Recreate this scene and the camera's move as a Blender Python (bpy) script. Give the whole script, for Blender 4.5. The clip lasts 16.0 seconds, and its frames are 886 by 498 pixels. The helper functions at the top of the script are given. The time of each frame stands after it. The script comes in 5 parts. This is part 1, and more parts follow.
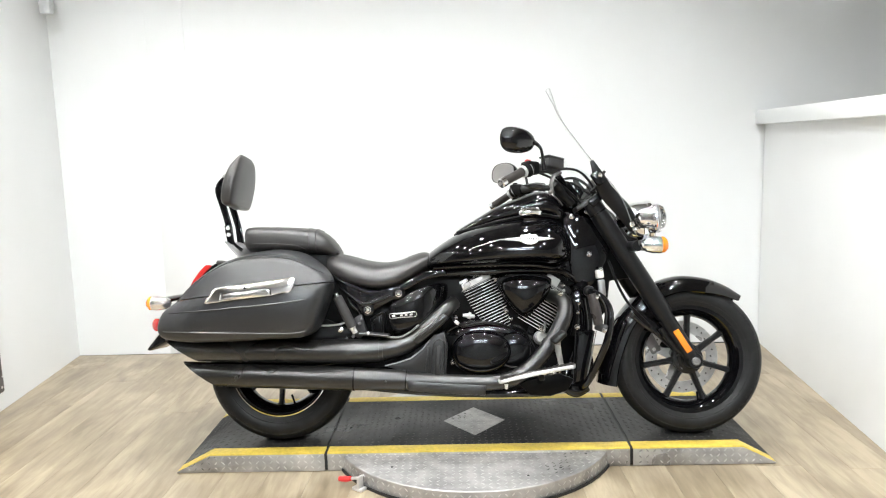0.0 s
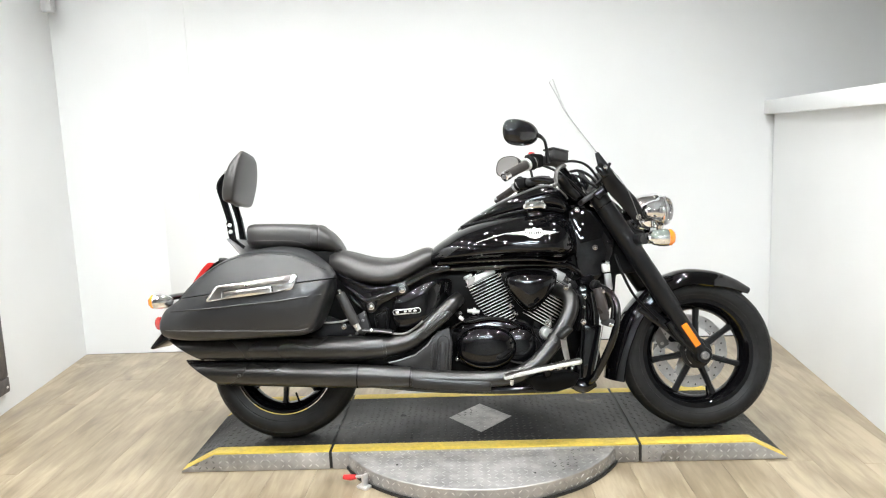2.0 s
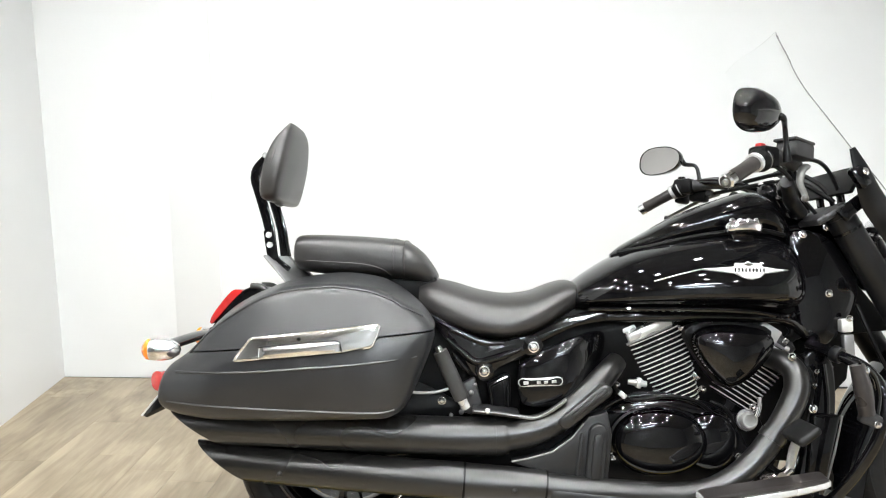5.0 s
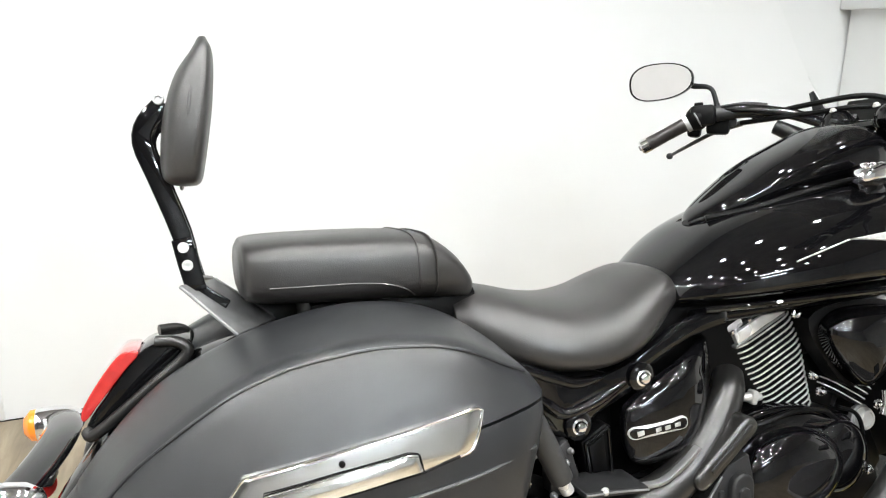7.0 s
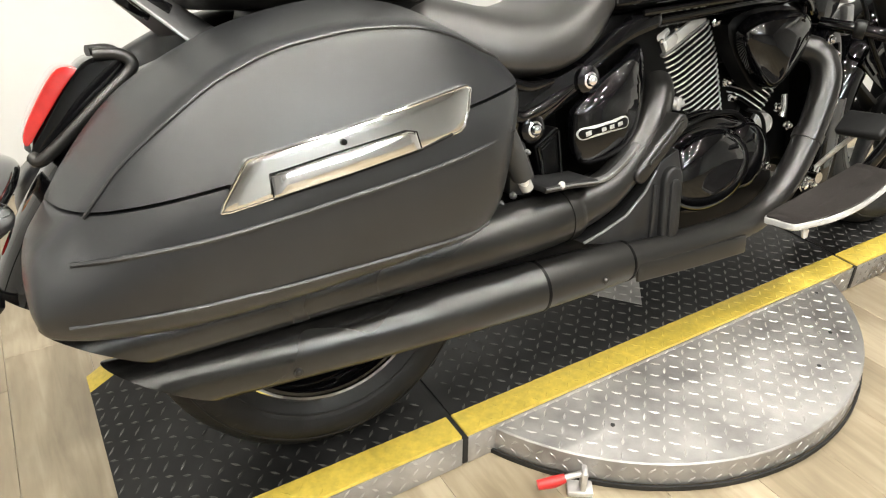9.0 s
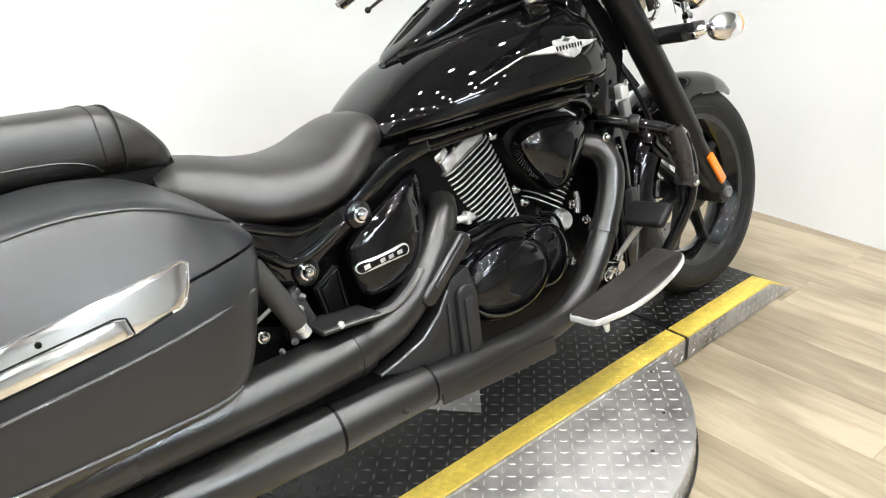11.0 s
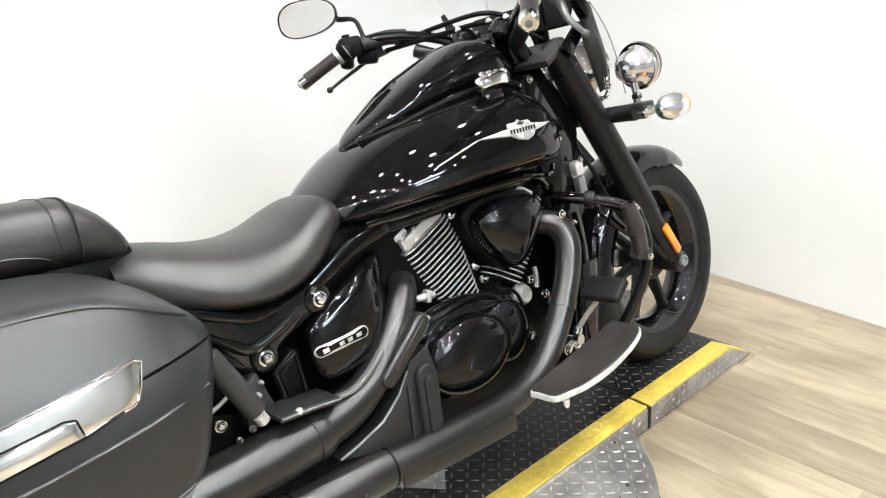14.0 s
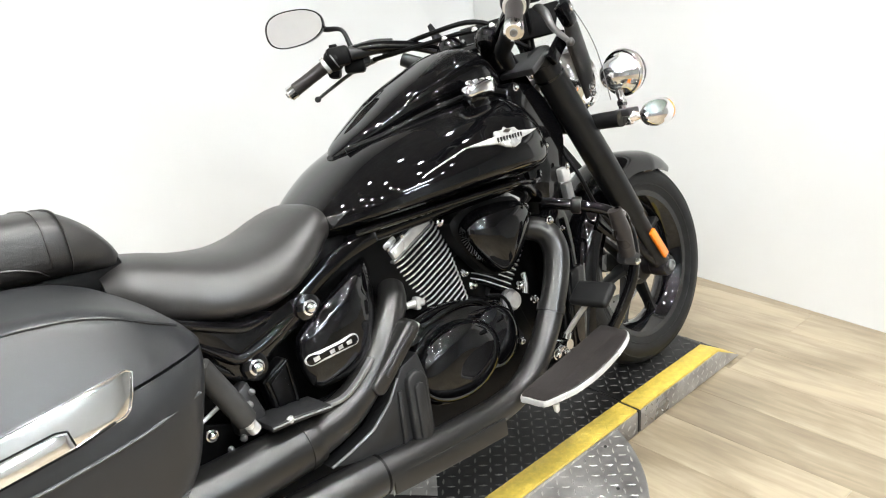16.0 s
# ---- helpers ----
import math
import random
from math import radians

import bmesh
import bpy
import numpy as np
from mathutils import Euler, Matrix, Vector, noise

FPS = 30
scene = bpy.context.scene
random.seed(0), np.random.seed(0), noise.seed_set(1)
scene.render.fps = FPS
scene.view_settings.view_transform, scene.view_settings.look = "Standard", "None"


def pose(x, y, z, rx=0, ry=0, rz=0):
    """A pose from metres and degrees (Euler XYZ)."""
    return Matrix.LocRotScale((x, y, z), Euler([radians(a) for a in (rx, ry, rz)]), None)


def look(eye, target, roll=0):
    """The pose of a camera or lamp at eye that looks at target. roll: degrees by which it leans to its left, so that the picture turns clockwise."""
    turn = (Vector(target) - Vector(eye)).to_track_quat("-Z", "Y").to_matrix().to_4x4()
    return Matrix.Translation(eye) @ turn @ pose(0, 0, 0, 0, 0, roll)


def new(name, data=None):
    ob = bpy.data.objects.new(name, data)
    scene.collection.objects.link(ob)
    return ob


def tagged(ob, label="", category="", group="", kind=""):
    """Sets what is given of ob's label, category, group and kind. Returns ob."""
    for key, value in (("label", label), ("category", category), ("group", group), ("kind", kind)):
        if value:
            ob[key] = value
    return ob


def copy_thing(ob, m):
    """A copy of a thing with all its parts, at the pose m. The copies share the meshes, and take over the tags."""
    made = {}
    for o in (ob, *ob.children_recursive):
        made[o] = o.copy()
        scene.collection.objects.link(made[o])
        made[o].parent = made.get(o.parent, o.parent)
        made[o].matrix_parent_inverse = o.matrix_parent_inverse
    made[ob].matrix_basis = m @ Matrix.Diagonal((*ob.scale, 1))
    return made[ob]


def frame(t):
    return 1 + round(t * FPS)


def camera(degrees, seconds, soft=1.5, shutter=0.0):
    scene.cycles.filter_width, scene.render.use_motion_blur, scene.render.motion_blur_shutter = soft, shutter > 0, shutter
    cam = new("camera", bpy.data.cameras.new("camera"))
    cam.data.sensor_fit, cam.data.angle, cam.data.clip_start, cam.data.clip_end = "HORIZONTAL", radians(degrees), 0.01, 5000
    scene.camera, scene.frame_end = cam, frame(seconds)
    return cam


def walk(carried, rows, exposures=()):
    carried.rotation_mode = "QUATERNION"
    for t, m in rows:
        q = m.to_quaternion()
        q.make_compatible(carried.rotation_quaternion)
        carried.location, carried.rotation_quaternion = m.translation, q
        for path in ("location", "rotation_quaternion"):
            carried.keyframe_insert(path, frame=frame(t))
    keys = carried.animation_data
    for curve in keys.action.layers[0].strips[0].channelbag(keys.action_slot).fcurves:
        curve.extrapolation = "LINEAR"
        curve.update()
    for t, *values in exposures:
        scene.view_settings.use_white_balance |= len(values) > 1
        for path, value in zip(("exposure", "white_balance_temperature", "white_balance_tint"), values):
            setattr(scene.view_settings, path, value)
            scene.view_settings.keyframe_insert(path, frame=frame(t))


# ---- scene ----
cam = camera(62.1, 16.0, soft=1.15)
PATH = [
    (0, (0.707, -3.069, 1.338), (0.663, -1.09, 1.052), -1.5),
    (0.5, (0.71, -3.06, 1.338), (0.66, -1.081, 1.053), -1.7),
    (1, (0.708, -3.058, 1.333), (0.659, -1.081, 1.038), -1.7),
    (1.5, (0.716, -3.054, 1.339), (0.659, -1.076, 1.048), -1.7),
    (2, (0.73, -3.03, 1.331), (0.66, -1.054, 1.033), -2.2),
    (2.5, (0.803, -2.97, 1.333), (0.618, -1.001, 1.03), -2.5),
    (3, (0.877, -2.896, 1.351), (0.6, -0.936, 1.067), 1.7),
    (3.5, (0.782, -2.787, 1.33), (0.452, -0.838, 1.023), 3.1),
    (4, (0.596, -2.559, 1.326), (0.444, -0.587, 1.028), -0.0),
    (4.5, (0.433, -2.259, 1.286), (0.309, -0.285, 0.988), -0.7),
    (5, (0.283, -1.971, 1.312), (0.208, -0.002, 0.973), 0.1),
    (5.2, (0.177, -1.878, 1.313), (0.136, 0.081, 0.914), -0.5),
    (7.3, (-0.333, -1.048, 1.311), (0.423, 0.692, 0.678), -1.9),
    (7.5, (-0.389, -1.045, 1.277), (0.436, 0.636, 0.575), -2.8),
    (8, (-0.447, -1.045, 1.181), (0.403, 0.513, 0.259), -0.5),
    (8.5, (-0.455, -1.05, 1.139), (0.359, 0.451, 0.097), -0.4),
    (9, (-0.447, -1.073, 1.154), (0.428, 0.399, 0.121), 0.3),
    (9.5, (-0.376, -1.117, 1.177), (0.643, 0.34, 0.262), -1.1),
    (10, (-0.249, -1.124, 1.203), (0.841, 0.325, 0.359), -2.5),
    (10.2, (-0.222, -1.134, 1.205), (0.849, 0.317, 0.34), -4.1),
    (12.5, (-0.184, -1.203, 1.279), (0.998, 0.24, 0.558), -4.8),
    (13, (-0.177, -1.202, 1.28), (1.025, 0.233, 0.577), -5.0),
    (13.5, (-0.178, -1.193, 1.278), (1.026, 0.242, 0.576), -4.7),
    (14, (-0.175, -1.192, 1.28), (1.031, 0.237, 0.571), -4.4),
    (14.5, (-0.177, -1.198, 1.288), (1.039, 0.247, 0.628), -4.4),
    (15, (-0.177, -1.204, 1.283), (1.032, 0.242, 0.614), -4.7),
    (15.5, (-0.18, -1.207, 1.282), (1.028, 0.233, 0.597), -4.6),
    (16, (-0.179, -1.203, 1.285), (1.051, 0.213, 0.591), -4.8),
]
walk(cam, [(t, look(eye, target, roll)) for t, eye, target, roll in PATH], exposures=[(0, 1.98, 6500, 10), (2, 1.94, 6500, 10), (5.2, 1.92, 6500, 10), (7.5, 1.90, 6550, 10), (8.3, 1.88, 7150, 10), (8.9, 1.88, 7150, 10), (9.6, 1.88, 6700, 10), (10.2, 1.90, 6550, 10), (12.5, 1.92, 6550, 10), (16, 1.92, 6550, 10)])

# ---- world: a dim grey shop beyond the closed bay ----
world = bpy.data.worlds.new("world")
scene.world = world
world.use_nodes = True
world.node_tree.nodes["Background"].inputs[0].default_value = (0.8, 0.85, 0.9, 1)
world.node_tree.nodes["Background"].inputs[1].default_value = 0.2


# ---- mesh helpers ----
def V(*a):
    return Vector(a)


def spline(pts, k=6):
    """Catmull-Rom samples through the points."""
    pts = [Vector(p) for p in pts]
    out = []
    for i in range(len(pts) - 1):
        a, b = pts[i], pts[i + 1]
        p0 = pts[i - 1] if i else a * 2 - b
        p3 = pts[i + 2] if i + 2 < len(pts) else b * 2 - a
        for j in range(k):
            t = j / k
            out.append(0.5 * ((2 * a) + (b - p0) * t + (2 * p0 - 5 * a + 4 * b - p3) * t * t + (3 * a - p0 - 3 * b + p3) * t ** 3))
    out.append(pts[-1])
    return out


def closed_spline(pts, k=4):
    pts = [Vector(p) for p in pts]
    n, out = len(pts), []
    for i in range(n):
        p0, a, b, p3 = pts[i - 1], pts[i], pts[(i + 1) % n], pts[(i + 2) % n]
        for j in range(k):
            t = j / k
            out.append(0.5 * ((2 * a) + (b - p0) * t + (2 * p0 - 5 * a + 4 * b - p3) * t * t + (3 * a - p0 - 3 * b + p3) * t ** 3))
    return out


def skin(rings, cap=True, bm=None, loop=True):
    """Faces between rings of equal length."""
    bm = bm or bmesh.new()
    vs = [[bm.verts.new(p) for p in r] for r in rings]
    n = len(rings[0])
    for a, b in zip(vs, vs[1:]):
        for i in range(n if loop else n - 1):
            j = (i + 1) % n
            bm.faces.new((a[i], a[j], b[j], b[i]))
    if cap and loop:
        for r in (vs[0][::-1], vs[-1]):
            bm.faces.new(r)
    return bm


def loft(sections, n=36, k=5, cap=True, bm=None):
    """Rounded body along x. Sections: x, y, z, half width, up, down, squareness (2 is an ellipse)."""
    rows = []
    for i in range(len(sections) - 1):
        a, b = sections[i], sections[i + 1]
        p0 = sections[i - 1] if i else tuple(2 * p - q for p, q in zip(a, b))
        p3 = sections[i + 2] if i + 2 < len(sections) else tuple(2 * q - p for p, q in zip(a, b))
        for j in range(k):
            t = j / k
            rows.append([0.5 * (2 * q + (r - p) * t + (2 * p - 5 * q + 4 * r - s) * t * t + (3 * q - p - 3 * r + s) * t ** 3) for p, q, r, s in zip(p0, a, b, p3)])
    rows.append(sections[-1])
    rings = []
    for x, y, z, w, up, dn, e in rows:
        e = max(e, 1.2)
        w, up, dn = max(w, 0.002), max(up, 0.001), max(dn, 0.001)
        ring = []
        for i in range(n):
            a = 2 * math.pi * i / n
            c, s = math.cos(a), math.sin(a)
            ring.append((x, y + w * math.copysign(abs(c) ** (2 / e), c), z + (up if s > 0 else dn) * math.copysign(abs(s) ** (2 / e), s)))
        rings.append(ring)
    return skin(rings, cap, bm)


def tube(pts, r, n=14, k=6, cap=True, bm=None, flat=1.0):
    """A pipe along a smooth path; r is one radius or one a point."""
    path = spline(pts, k) if k > 1 else [Vector(p) for p in pts]
    m = len(path)
    rs = [r] * len(pts) if not isinstance(r, (list, tuple)) else list(r)
    rings, side = [], None
    for i, p in enumerate(path):
        d = (path[min(i + 1, m - 1)] - path[max(i - 1, 0)]).normalized()
        if side is None:
            side = d.cross(V(0, 0, 1)) if abs(d.z) < 0.9 else d.cross(V(0, 1, 0))
        side = (side - d * side.dot(d)).normalized()
        up = side.cross(d)
        f = i / (m - 1) * (len(rs) - 1)
        j = min(int(f), len(rs) - 2)
        q = rs[j] + (rs[j + 1] - rs[j]) * (f - j)
        rings.append([p + side * (q * math.cos(2 * math.pi * a / n)) + up * (q * flat * math.sin(2 * math.pi * a / n)) for a in range(n)])
    return skin(rings, cap, bm)


def lathe(profile, centre, axis, n=32, bm=None, closed=False, cap=True):
    """Turns (radius, along) pairs round an axis."""
    axis = Vector(axis).normalized()
    u = axis.orthogonal().normalized()
    w = axis.cross(u)
    c = Vector(centre)
    rings = [[c + axis * h + (u * math.cos(2 * math.pi * i / n) + w * math.sin(2 * math.pi * i / n)) * max(r, 1e-4) for i in range(n)] for r, h in profile]
    if closed:
        return skin(rings + [rings[0]], False, bm)
    return skin(rings, cap, bm)


def bevelled(bm, width, segments=2, angle=30):
    bm.normal_update()
    edges = [e for e in bm.edges if len(e.link_faces) == 2 and e.calc_face_angle(0) > radians(angle)]
    if width > 0 and edges:
        bmesh.ops.bevel(bm, geom=edges, offset=width, segments=segments, profile=0.5, affect="EDGES", clamp_overlap=True)
    return bm


def slab(outline, y0, y1, bevel=0.004, bm=None, segments=2):
    """An outline in the xz plane, given thickness along y."""
    own = bmesh.new()
    skin([[(x, y0, z) for x, z in outline], [(x, y1, z) for x, z in outline]], True, own)
    bmesh.ops.recalc_face_normals(own, faces=own.faces)
    bevelled(own, bevel, segments)
    return merge(bm, own)


def merge(bm, own):
    if bm is None:
        return own
    me = bpy.data.meshes.new("tmp")
    own.to_mesh(me)
    own.free()
    bm.from_mesh(me)
    bpy.data.meshes.remove(me)
    return bm


def block(size, centre, bevel=0.004, turn=(0, 0, 0), bm=None, segments=2):
    own = bmesh.new()
    bmesh.ops.create_cube(own, size=1)
    bmesh.ops.scale(own, verts=own.verts, vec=size)
    bevelled(own, bevel, segments)
    bmesh.ops.transform(own, verts=own.verts, matrix=pose(*centre, *turn))
    return merge(bm, own)


def dome(outline, y0, depth, steps=6, bm=None, edge=0.0, power=1.0):
    """A bulging cover: an outline in xz that rises by depth along -y."""
    pts = [Vector((x, 0, z)) for x, z in outline]
    c = sum(pts, Vector()) / len(pts)
    rings = [[(p.x, y0, p.z) for p in pts]]
    if edge:
        rings.append([(p.x, y0 - edge, p.z) for p in pts])
    for i in range(1, steps):
        a = math.pi / 2 * i / steps
        f = math.cos(a) ** power
        rings.append([(c.x + (p.x - c.x) * f, y0 - edge - depth * math.sin(a), c.z + (p.z - c.z) * f) for p in pts])
    return skin(rings, True, bm)


def ball(centre, radii, n=20, m=12, bm=None):
    rings = []
    for i in range(1, m):
        a = math.pi * i / m
        rings.append([(centre[0] + radii[0] * math.sin(a) * math.cos(2 * math.pi * j / n), centre[1] + radii[1] * math.sin(a) * math.sin(2 * math.pi * j / n), centre[2] + radii[2] * math.cos(a)) for j in range(n)])
    return skin(rings, True, bm)


def part(name, bm, material, parent=None, label="", sharp=38):
    """Links a bmesh as one mesh object under a thing or a part."""
    bmesh.ops.recalc_face_normals(bm, faces=bm.faces)
    for f in bm.faces:
        f.smooth = True
    for e in bm.edges:
        if len(e.link_faces) == 2 and e.calc_face_angle(0) > radians(sharp):
            e.smooth = False
    me = bpy.data.meshes.new(name)
    bm.to_mesh(me)
    bm.free()
    me.materials.append(material)
    ob = new(name, me)
    if parent:
        ob.parent = parent
    if label:
        ob["label"] = label
    return ob


def empty(name, m, label, category, group="", kind=""):
    ob = new(name)
    ob.matrix_world = m
    return tagged(ob, label, category, group, kind)


# ---- materials ----
def material(name, colour, rough=0.5, metal=0.0, vary=0.15, scale=30.0, bump=0.0, bump_scale=200.0, coat=0.0, rough_vary=0.1, random_obj=0.0, spec=0.5):
    """A surface with two scales of colour change, uneven gloss and fine relief."""
    m = bpy.data.materials.new(name)
    m.use_nodes = True
    nt = m.node_tree
    b = nt.nodes["Principled BSDF"]
    b.inputs["Metallic"].default_value = metal
    b.inputs["Coat Weight"].default_value = coat
    b.inputs["Specular IOR Level"].default_value = spec
    b.inputs["Coat Roughness"].default_value = 0.03
    tc = nt.nodes.new("ShaderNodeTexCoord")
    n1 = nt.nodes.new("ShaderNodeTexNoise")
    n1.inputs["Scale"].default_value = scale
    n1.inputs["Detail"].default_value = 6
    n2 = nt.nodes.new("ShaderNodeTexNoise")
    n2.inputs["Scale"].default_value = scale / 9
    n2.inputs["Detail"].default_value = 3
    mixn = nt.nodes.new("ShaderNodeMath")
    mixn.operation = "ADD"
    for n in (n1, n2):
        nt.links.new(tc.outputs["Object"], n.inputs["Vector"])
    nt.links.new(n1.outputs["Fac"], mixn.inputs[0])
    nt.links.new(n2.outputs["Fac"], mixn.inputs[1])
    ramp = nt.nodes.new("ShaderNodeMapRange")
    ramp.inputs[1].default_value, ramp.inputs[2].default_value = 0.7, 1.3
    ramp.inputs[3].default_value, ramp.inputs[4].default_value = 1 - vary, 1 + vary
    nt.links.new(mixn.outputs[0], ramp.inputs[0])
    value = ramp.outputs[0]
    if random_obj:
        oi = nt.nodes.new("ShaderNodeObjectInfo")
        rr = nt.nodes.new("ShaderNodeMapRange")
        rr.inputs[3].default_value, rr.inputs[4].default_value = 1 - random_obj, 1 + random_obj
        nt.links.new(oi.outputs["Random"], rr.inputs[0])
        mm = nt.nodes.new("ShaderNodeMath")
        mm.operation = "MULTIPLY"
        nt.links.new(value, mm.inputs[0])
        nt.links.new(rr.outputs[0], mm.inputs[1])
        value = mm.outputs[0]
    mul = nt.nodes.new("ShaderNodeVectorMath")
    mul.operation = "SCALE"
    mul.inputs[0].default_value = colour
    nt.links.new(value, mul.inputs["Scale"])
    nt.links.new(mul.outputs[0], b.inputs["Base Color"])
    rr = nt.nodes.new("ShaderNodeMapRange")
    rr.inputs[1].default_value, rr.inputs[2].default_value = 0.35, 0.65
    rr.inputs[3].default_value, rr.inputs[4].default_value = max(rough - rough_vary * rough * 2, 0.02), rough + rough_vary * rough * 2
    nt.links.new(n2.outputs["Fac"], rr.inputs[0])
    nt.links.new(rr.outputs[0], b.inputs["Roughness"])
    if bump:
        n3 = nt.nodes.new("ShaderNodeTexNoise")
        n3.inputs["Scale"].default_value = bump_scale
        n3.inputs["Detail"].default_value = 4
        nt.links.new(tc.outputs["Object"], n3.inputs["Vector"])
        bp = nt.nodes.new("ShaderNodeBump")
        bp.inputs["Strength"].default_value = bump
        bp.inputs["Distance"].default_value = 0.002
        nt.links.new(n3.outputs["Fac"], bp.inputs["Height"])
        nt.links.new(bp.outputs["Normal"], b.inputs["Normal"])
    return m


def clear(name, colour, rough=0.0, ior=1.45, weight=1.0):
    m = bpy.data.materials.new(name)
    m.use_nodes = True
    b = m.node_tree.nodes["Principled BSDF"]
    b.inputs["Base Color"].default_value = (*colour, 1)
    b.inputs["Roughness"].default_value = rough
    b.inputs["IOR"].default_value = ior
    b.inputs["Transmission Weight"].default_value = weight
    return m


def glow(name, colour, strength):
    m = bpy.data.materials.new(name)
    m.use_nodes = True
    b = m.node_tree.nodes["Principled BSDF"]
    b.inputs["Emission Color"].default_value = (*colour, 1)
    b.inputs["Emission Strength"].default_value = strength
    return m


GLOSS = material("gloss_black_paint", (0.0025, 0.0025, 0.003), 0.12, vary=0.1, coat=1.0, spec=0.0)
SATIN = material("satin_black_paint", (0.0060, 0.0062, 0.0068), 0.36, vary=0.2, scale=18, bump=0.05, bump_scale=600, spec=0.30)
PIPE = material("matt_black_exhaust", (0.0105, 0.0102, 0.0098), 0.28, vary=0.3, scale=9, bump=0.02, bump_scale=500, rough_vary=0.04, spec=0.68)
LEATHER = material("black_seat_vinyl", (0.0205, 0.0190, 0.0184), 0.37, vary=0.25, scale=25, bump=0.18, bump_scale=520, rough_vary=0.10, spec=0.75)
BAGSKIN = material("black_bag_vinyl", (0.0145, 0.0153, 0.0172), 0.36, vary=0.14, scale=14, bump=0.14, bump_scale=900, rough_vary=0.05, spec=0.64)
RUBBER = material("tyre_rubber", (0.0095, 0.0096, 0.0100), 0.50, vary=0.35, scale=22, bump=0.14, bump_scale=300, spec=0.22)
CHROME = material("chrome", (0.86, 0.86, 0.87), 0.06, 1.0, vary=0.04, rough_vary=0.2)
ALU = material("bare_aluminium", (0.74, 0.74, 0.735), 0.28, 0.5, vary=0.14, scale=40)
STEEL = material("brake_steel", (0.66, 0.65, 0.64), 0.34, 0.6, vary=0.15, scale=60)
GREYMETAL = material("grey_cast_metal", (0.24, 0.24, 0.242), 0.36, 0.6, vary=0.2, scale=40)
LEVER = material("worn_lever_metal", (0.13, 0.128, 0.126), 0.34, 0.7, vary=0.25, scale=50)
SEAMRUBBER = material("groove_rubber", (0.003, 0.003, 0.003), 0.7)
GRIP = material("grip_rubber", (0.030, 0.026, 0.025), 0.34, vary=0.25, scale=60, bump=0.2, bump_scale=350)
TREADTOP = material("polished_tread_tops", (0.52, 0.51, 0.50), 0.32, 0.7, vary=0.3, scale=30)
DARKALU = material("dark_cast_metal", (0.05, 0.05, 0.052), 0.45, 0.6, vary=0.3, scale=30, bump=0.1, bump_scale=300)
CASTBLACK = material("black_engine_paint", (0.0030, 0.0030, 0.0033), 0.34, vary=0.3, scale=30, bump=0.1, bump_scale=300, spec=0.12)
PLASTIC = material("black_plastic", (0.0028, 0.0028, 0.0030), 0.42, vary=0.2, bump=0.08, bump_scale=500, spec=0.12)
DAMPER = material("grey_damper_rubber", (0.034, 0.034, 0.034), 0.5, vary=0.2, scale=40, bump=0.1, bump_scale=300)
PLATEBLACK = material("satin_grey_black_plate", (0.015, 0.0152, 0.016), 0.42, vary=0.25, scale=22, bump=0.1, bump_scale=500, spec=0.4)
AMBER = material("amber_lens", (0.95, 0.25, 0.02), 0.15, vary=0.12, coat=0.5)
RED = material("red_lens", (0.50, 0.022, 0.020), 0.07, vary=0.25, scale=50, coat=1.0, spec=1.0)
REDPLASTIC = material("red_switch", (0.6, 0.03, 0.03), 0.35)
LATCHCHROME = material("worn_chrome", (0.90, 0.90, 0.89), 0.11, 1.0, vary=0.05, rough_vary=0.1)
MIRROR = material("mirror_glass", (0.60, 0.585, 0.58), 0.03, 1.0, vary=0.02)
BADGE = material("badge_silver", (0.55, 0.55, 0.55), 0.3, 0.5, vary=0.3, scale=120)
GLASS = clear("lamp_glass", (1, 1, 1), 0.02)
SHIELD = clear("clear_screen", (0.98, 0.985, 0.985), 0.0, 1.05)
SHOPWALL = material("grey_shop_paint", (0.24, 0.24, 0.245), 0.6, vary=0.15, scale=3)
FRONTPAINT = material("pale_shop_paint", (0.50, 0.50, 0.50), 0.6, vary=0.12, scale=2)
DARKCEIL = material("grey_ceiling_paint", (0.30, 0.296, 0.294), 0.7, vary=0.2, scale=4)
WALL = material("white_wall_paint", (0.77, 0.780, 0.785), 0.55, vary=0.03, scale=1.6, bump=0.06, bump_scale=90)
TREAD = material("bare_tread_plate", (0.37, 0.36, 0.352), 0.42, 0.7, vary=0.42, scale=14, bump=0.1, bump_scale=160, rough_vary=0.2)
BLACKTREAD = material("black_tread_paint", (0.0105, 0.0105, 0.0108), 0.46, vary=0.5, scale=16, bump=0.08, bump_scale=200, rough_vary=0.25, spec=0.34)
WORNTREAD = material("worn_tread_tops", (0.085, 0.083, 0.080), 0.38, 0.6, vary=0.5, scale=20)
YELLOW = material("yellow_edge_paint", (0.62, 0.460, 0.078), 0.5, vary=0.22, scale=70, bump=0.10, bump_scale=160)
SEAMBLACK = material("black_gap_strip", (0.01, 0.01, 0.01), 0.6)
FRAMEWOOD = material("dark_stained_frame", (0.078, 0.070, 0.068), 0.5, vary=0.45, scale=30, bump=0.2, bump_scale=120)
GRILLE = material("white_panel", (0.8, 0.8, 0.79), 0.5, vary=0.05)
EDGEGREY = material("screen_edge", (0.16, 0.16, 0.16), 0.4)
GREYBOX = material("pale_grey_plastic", (0.55, 0.56, 0.57), 0.4)


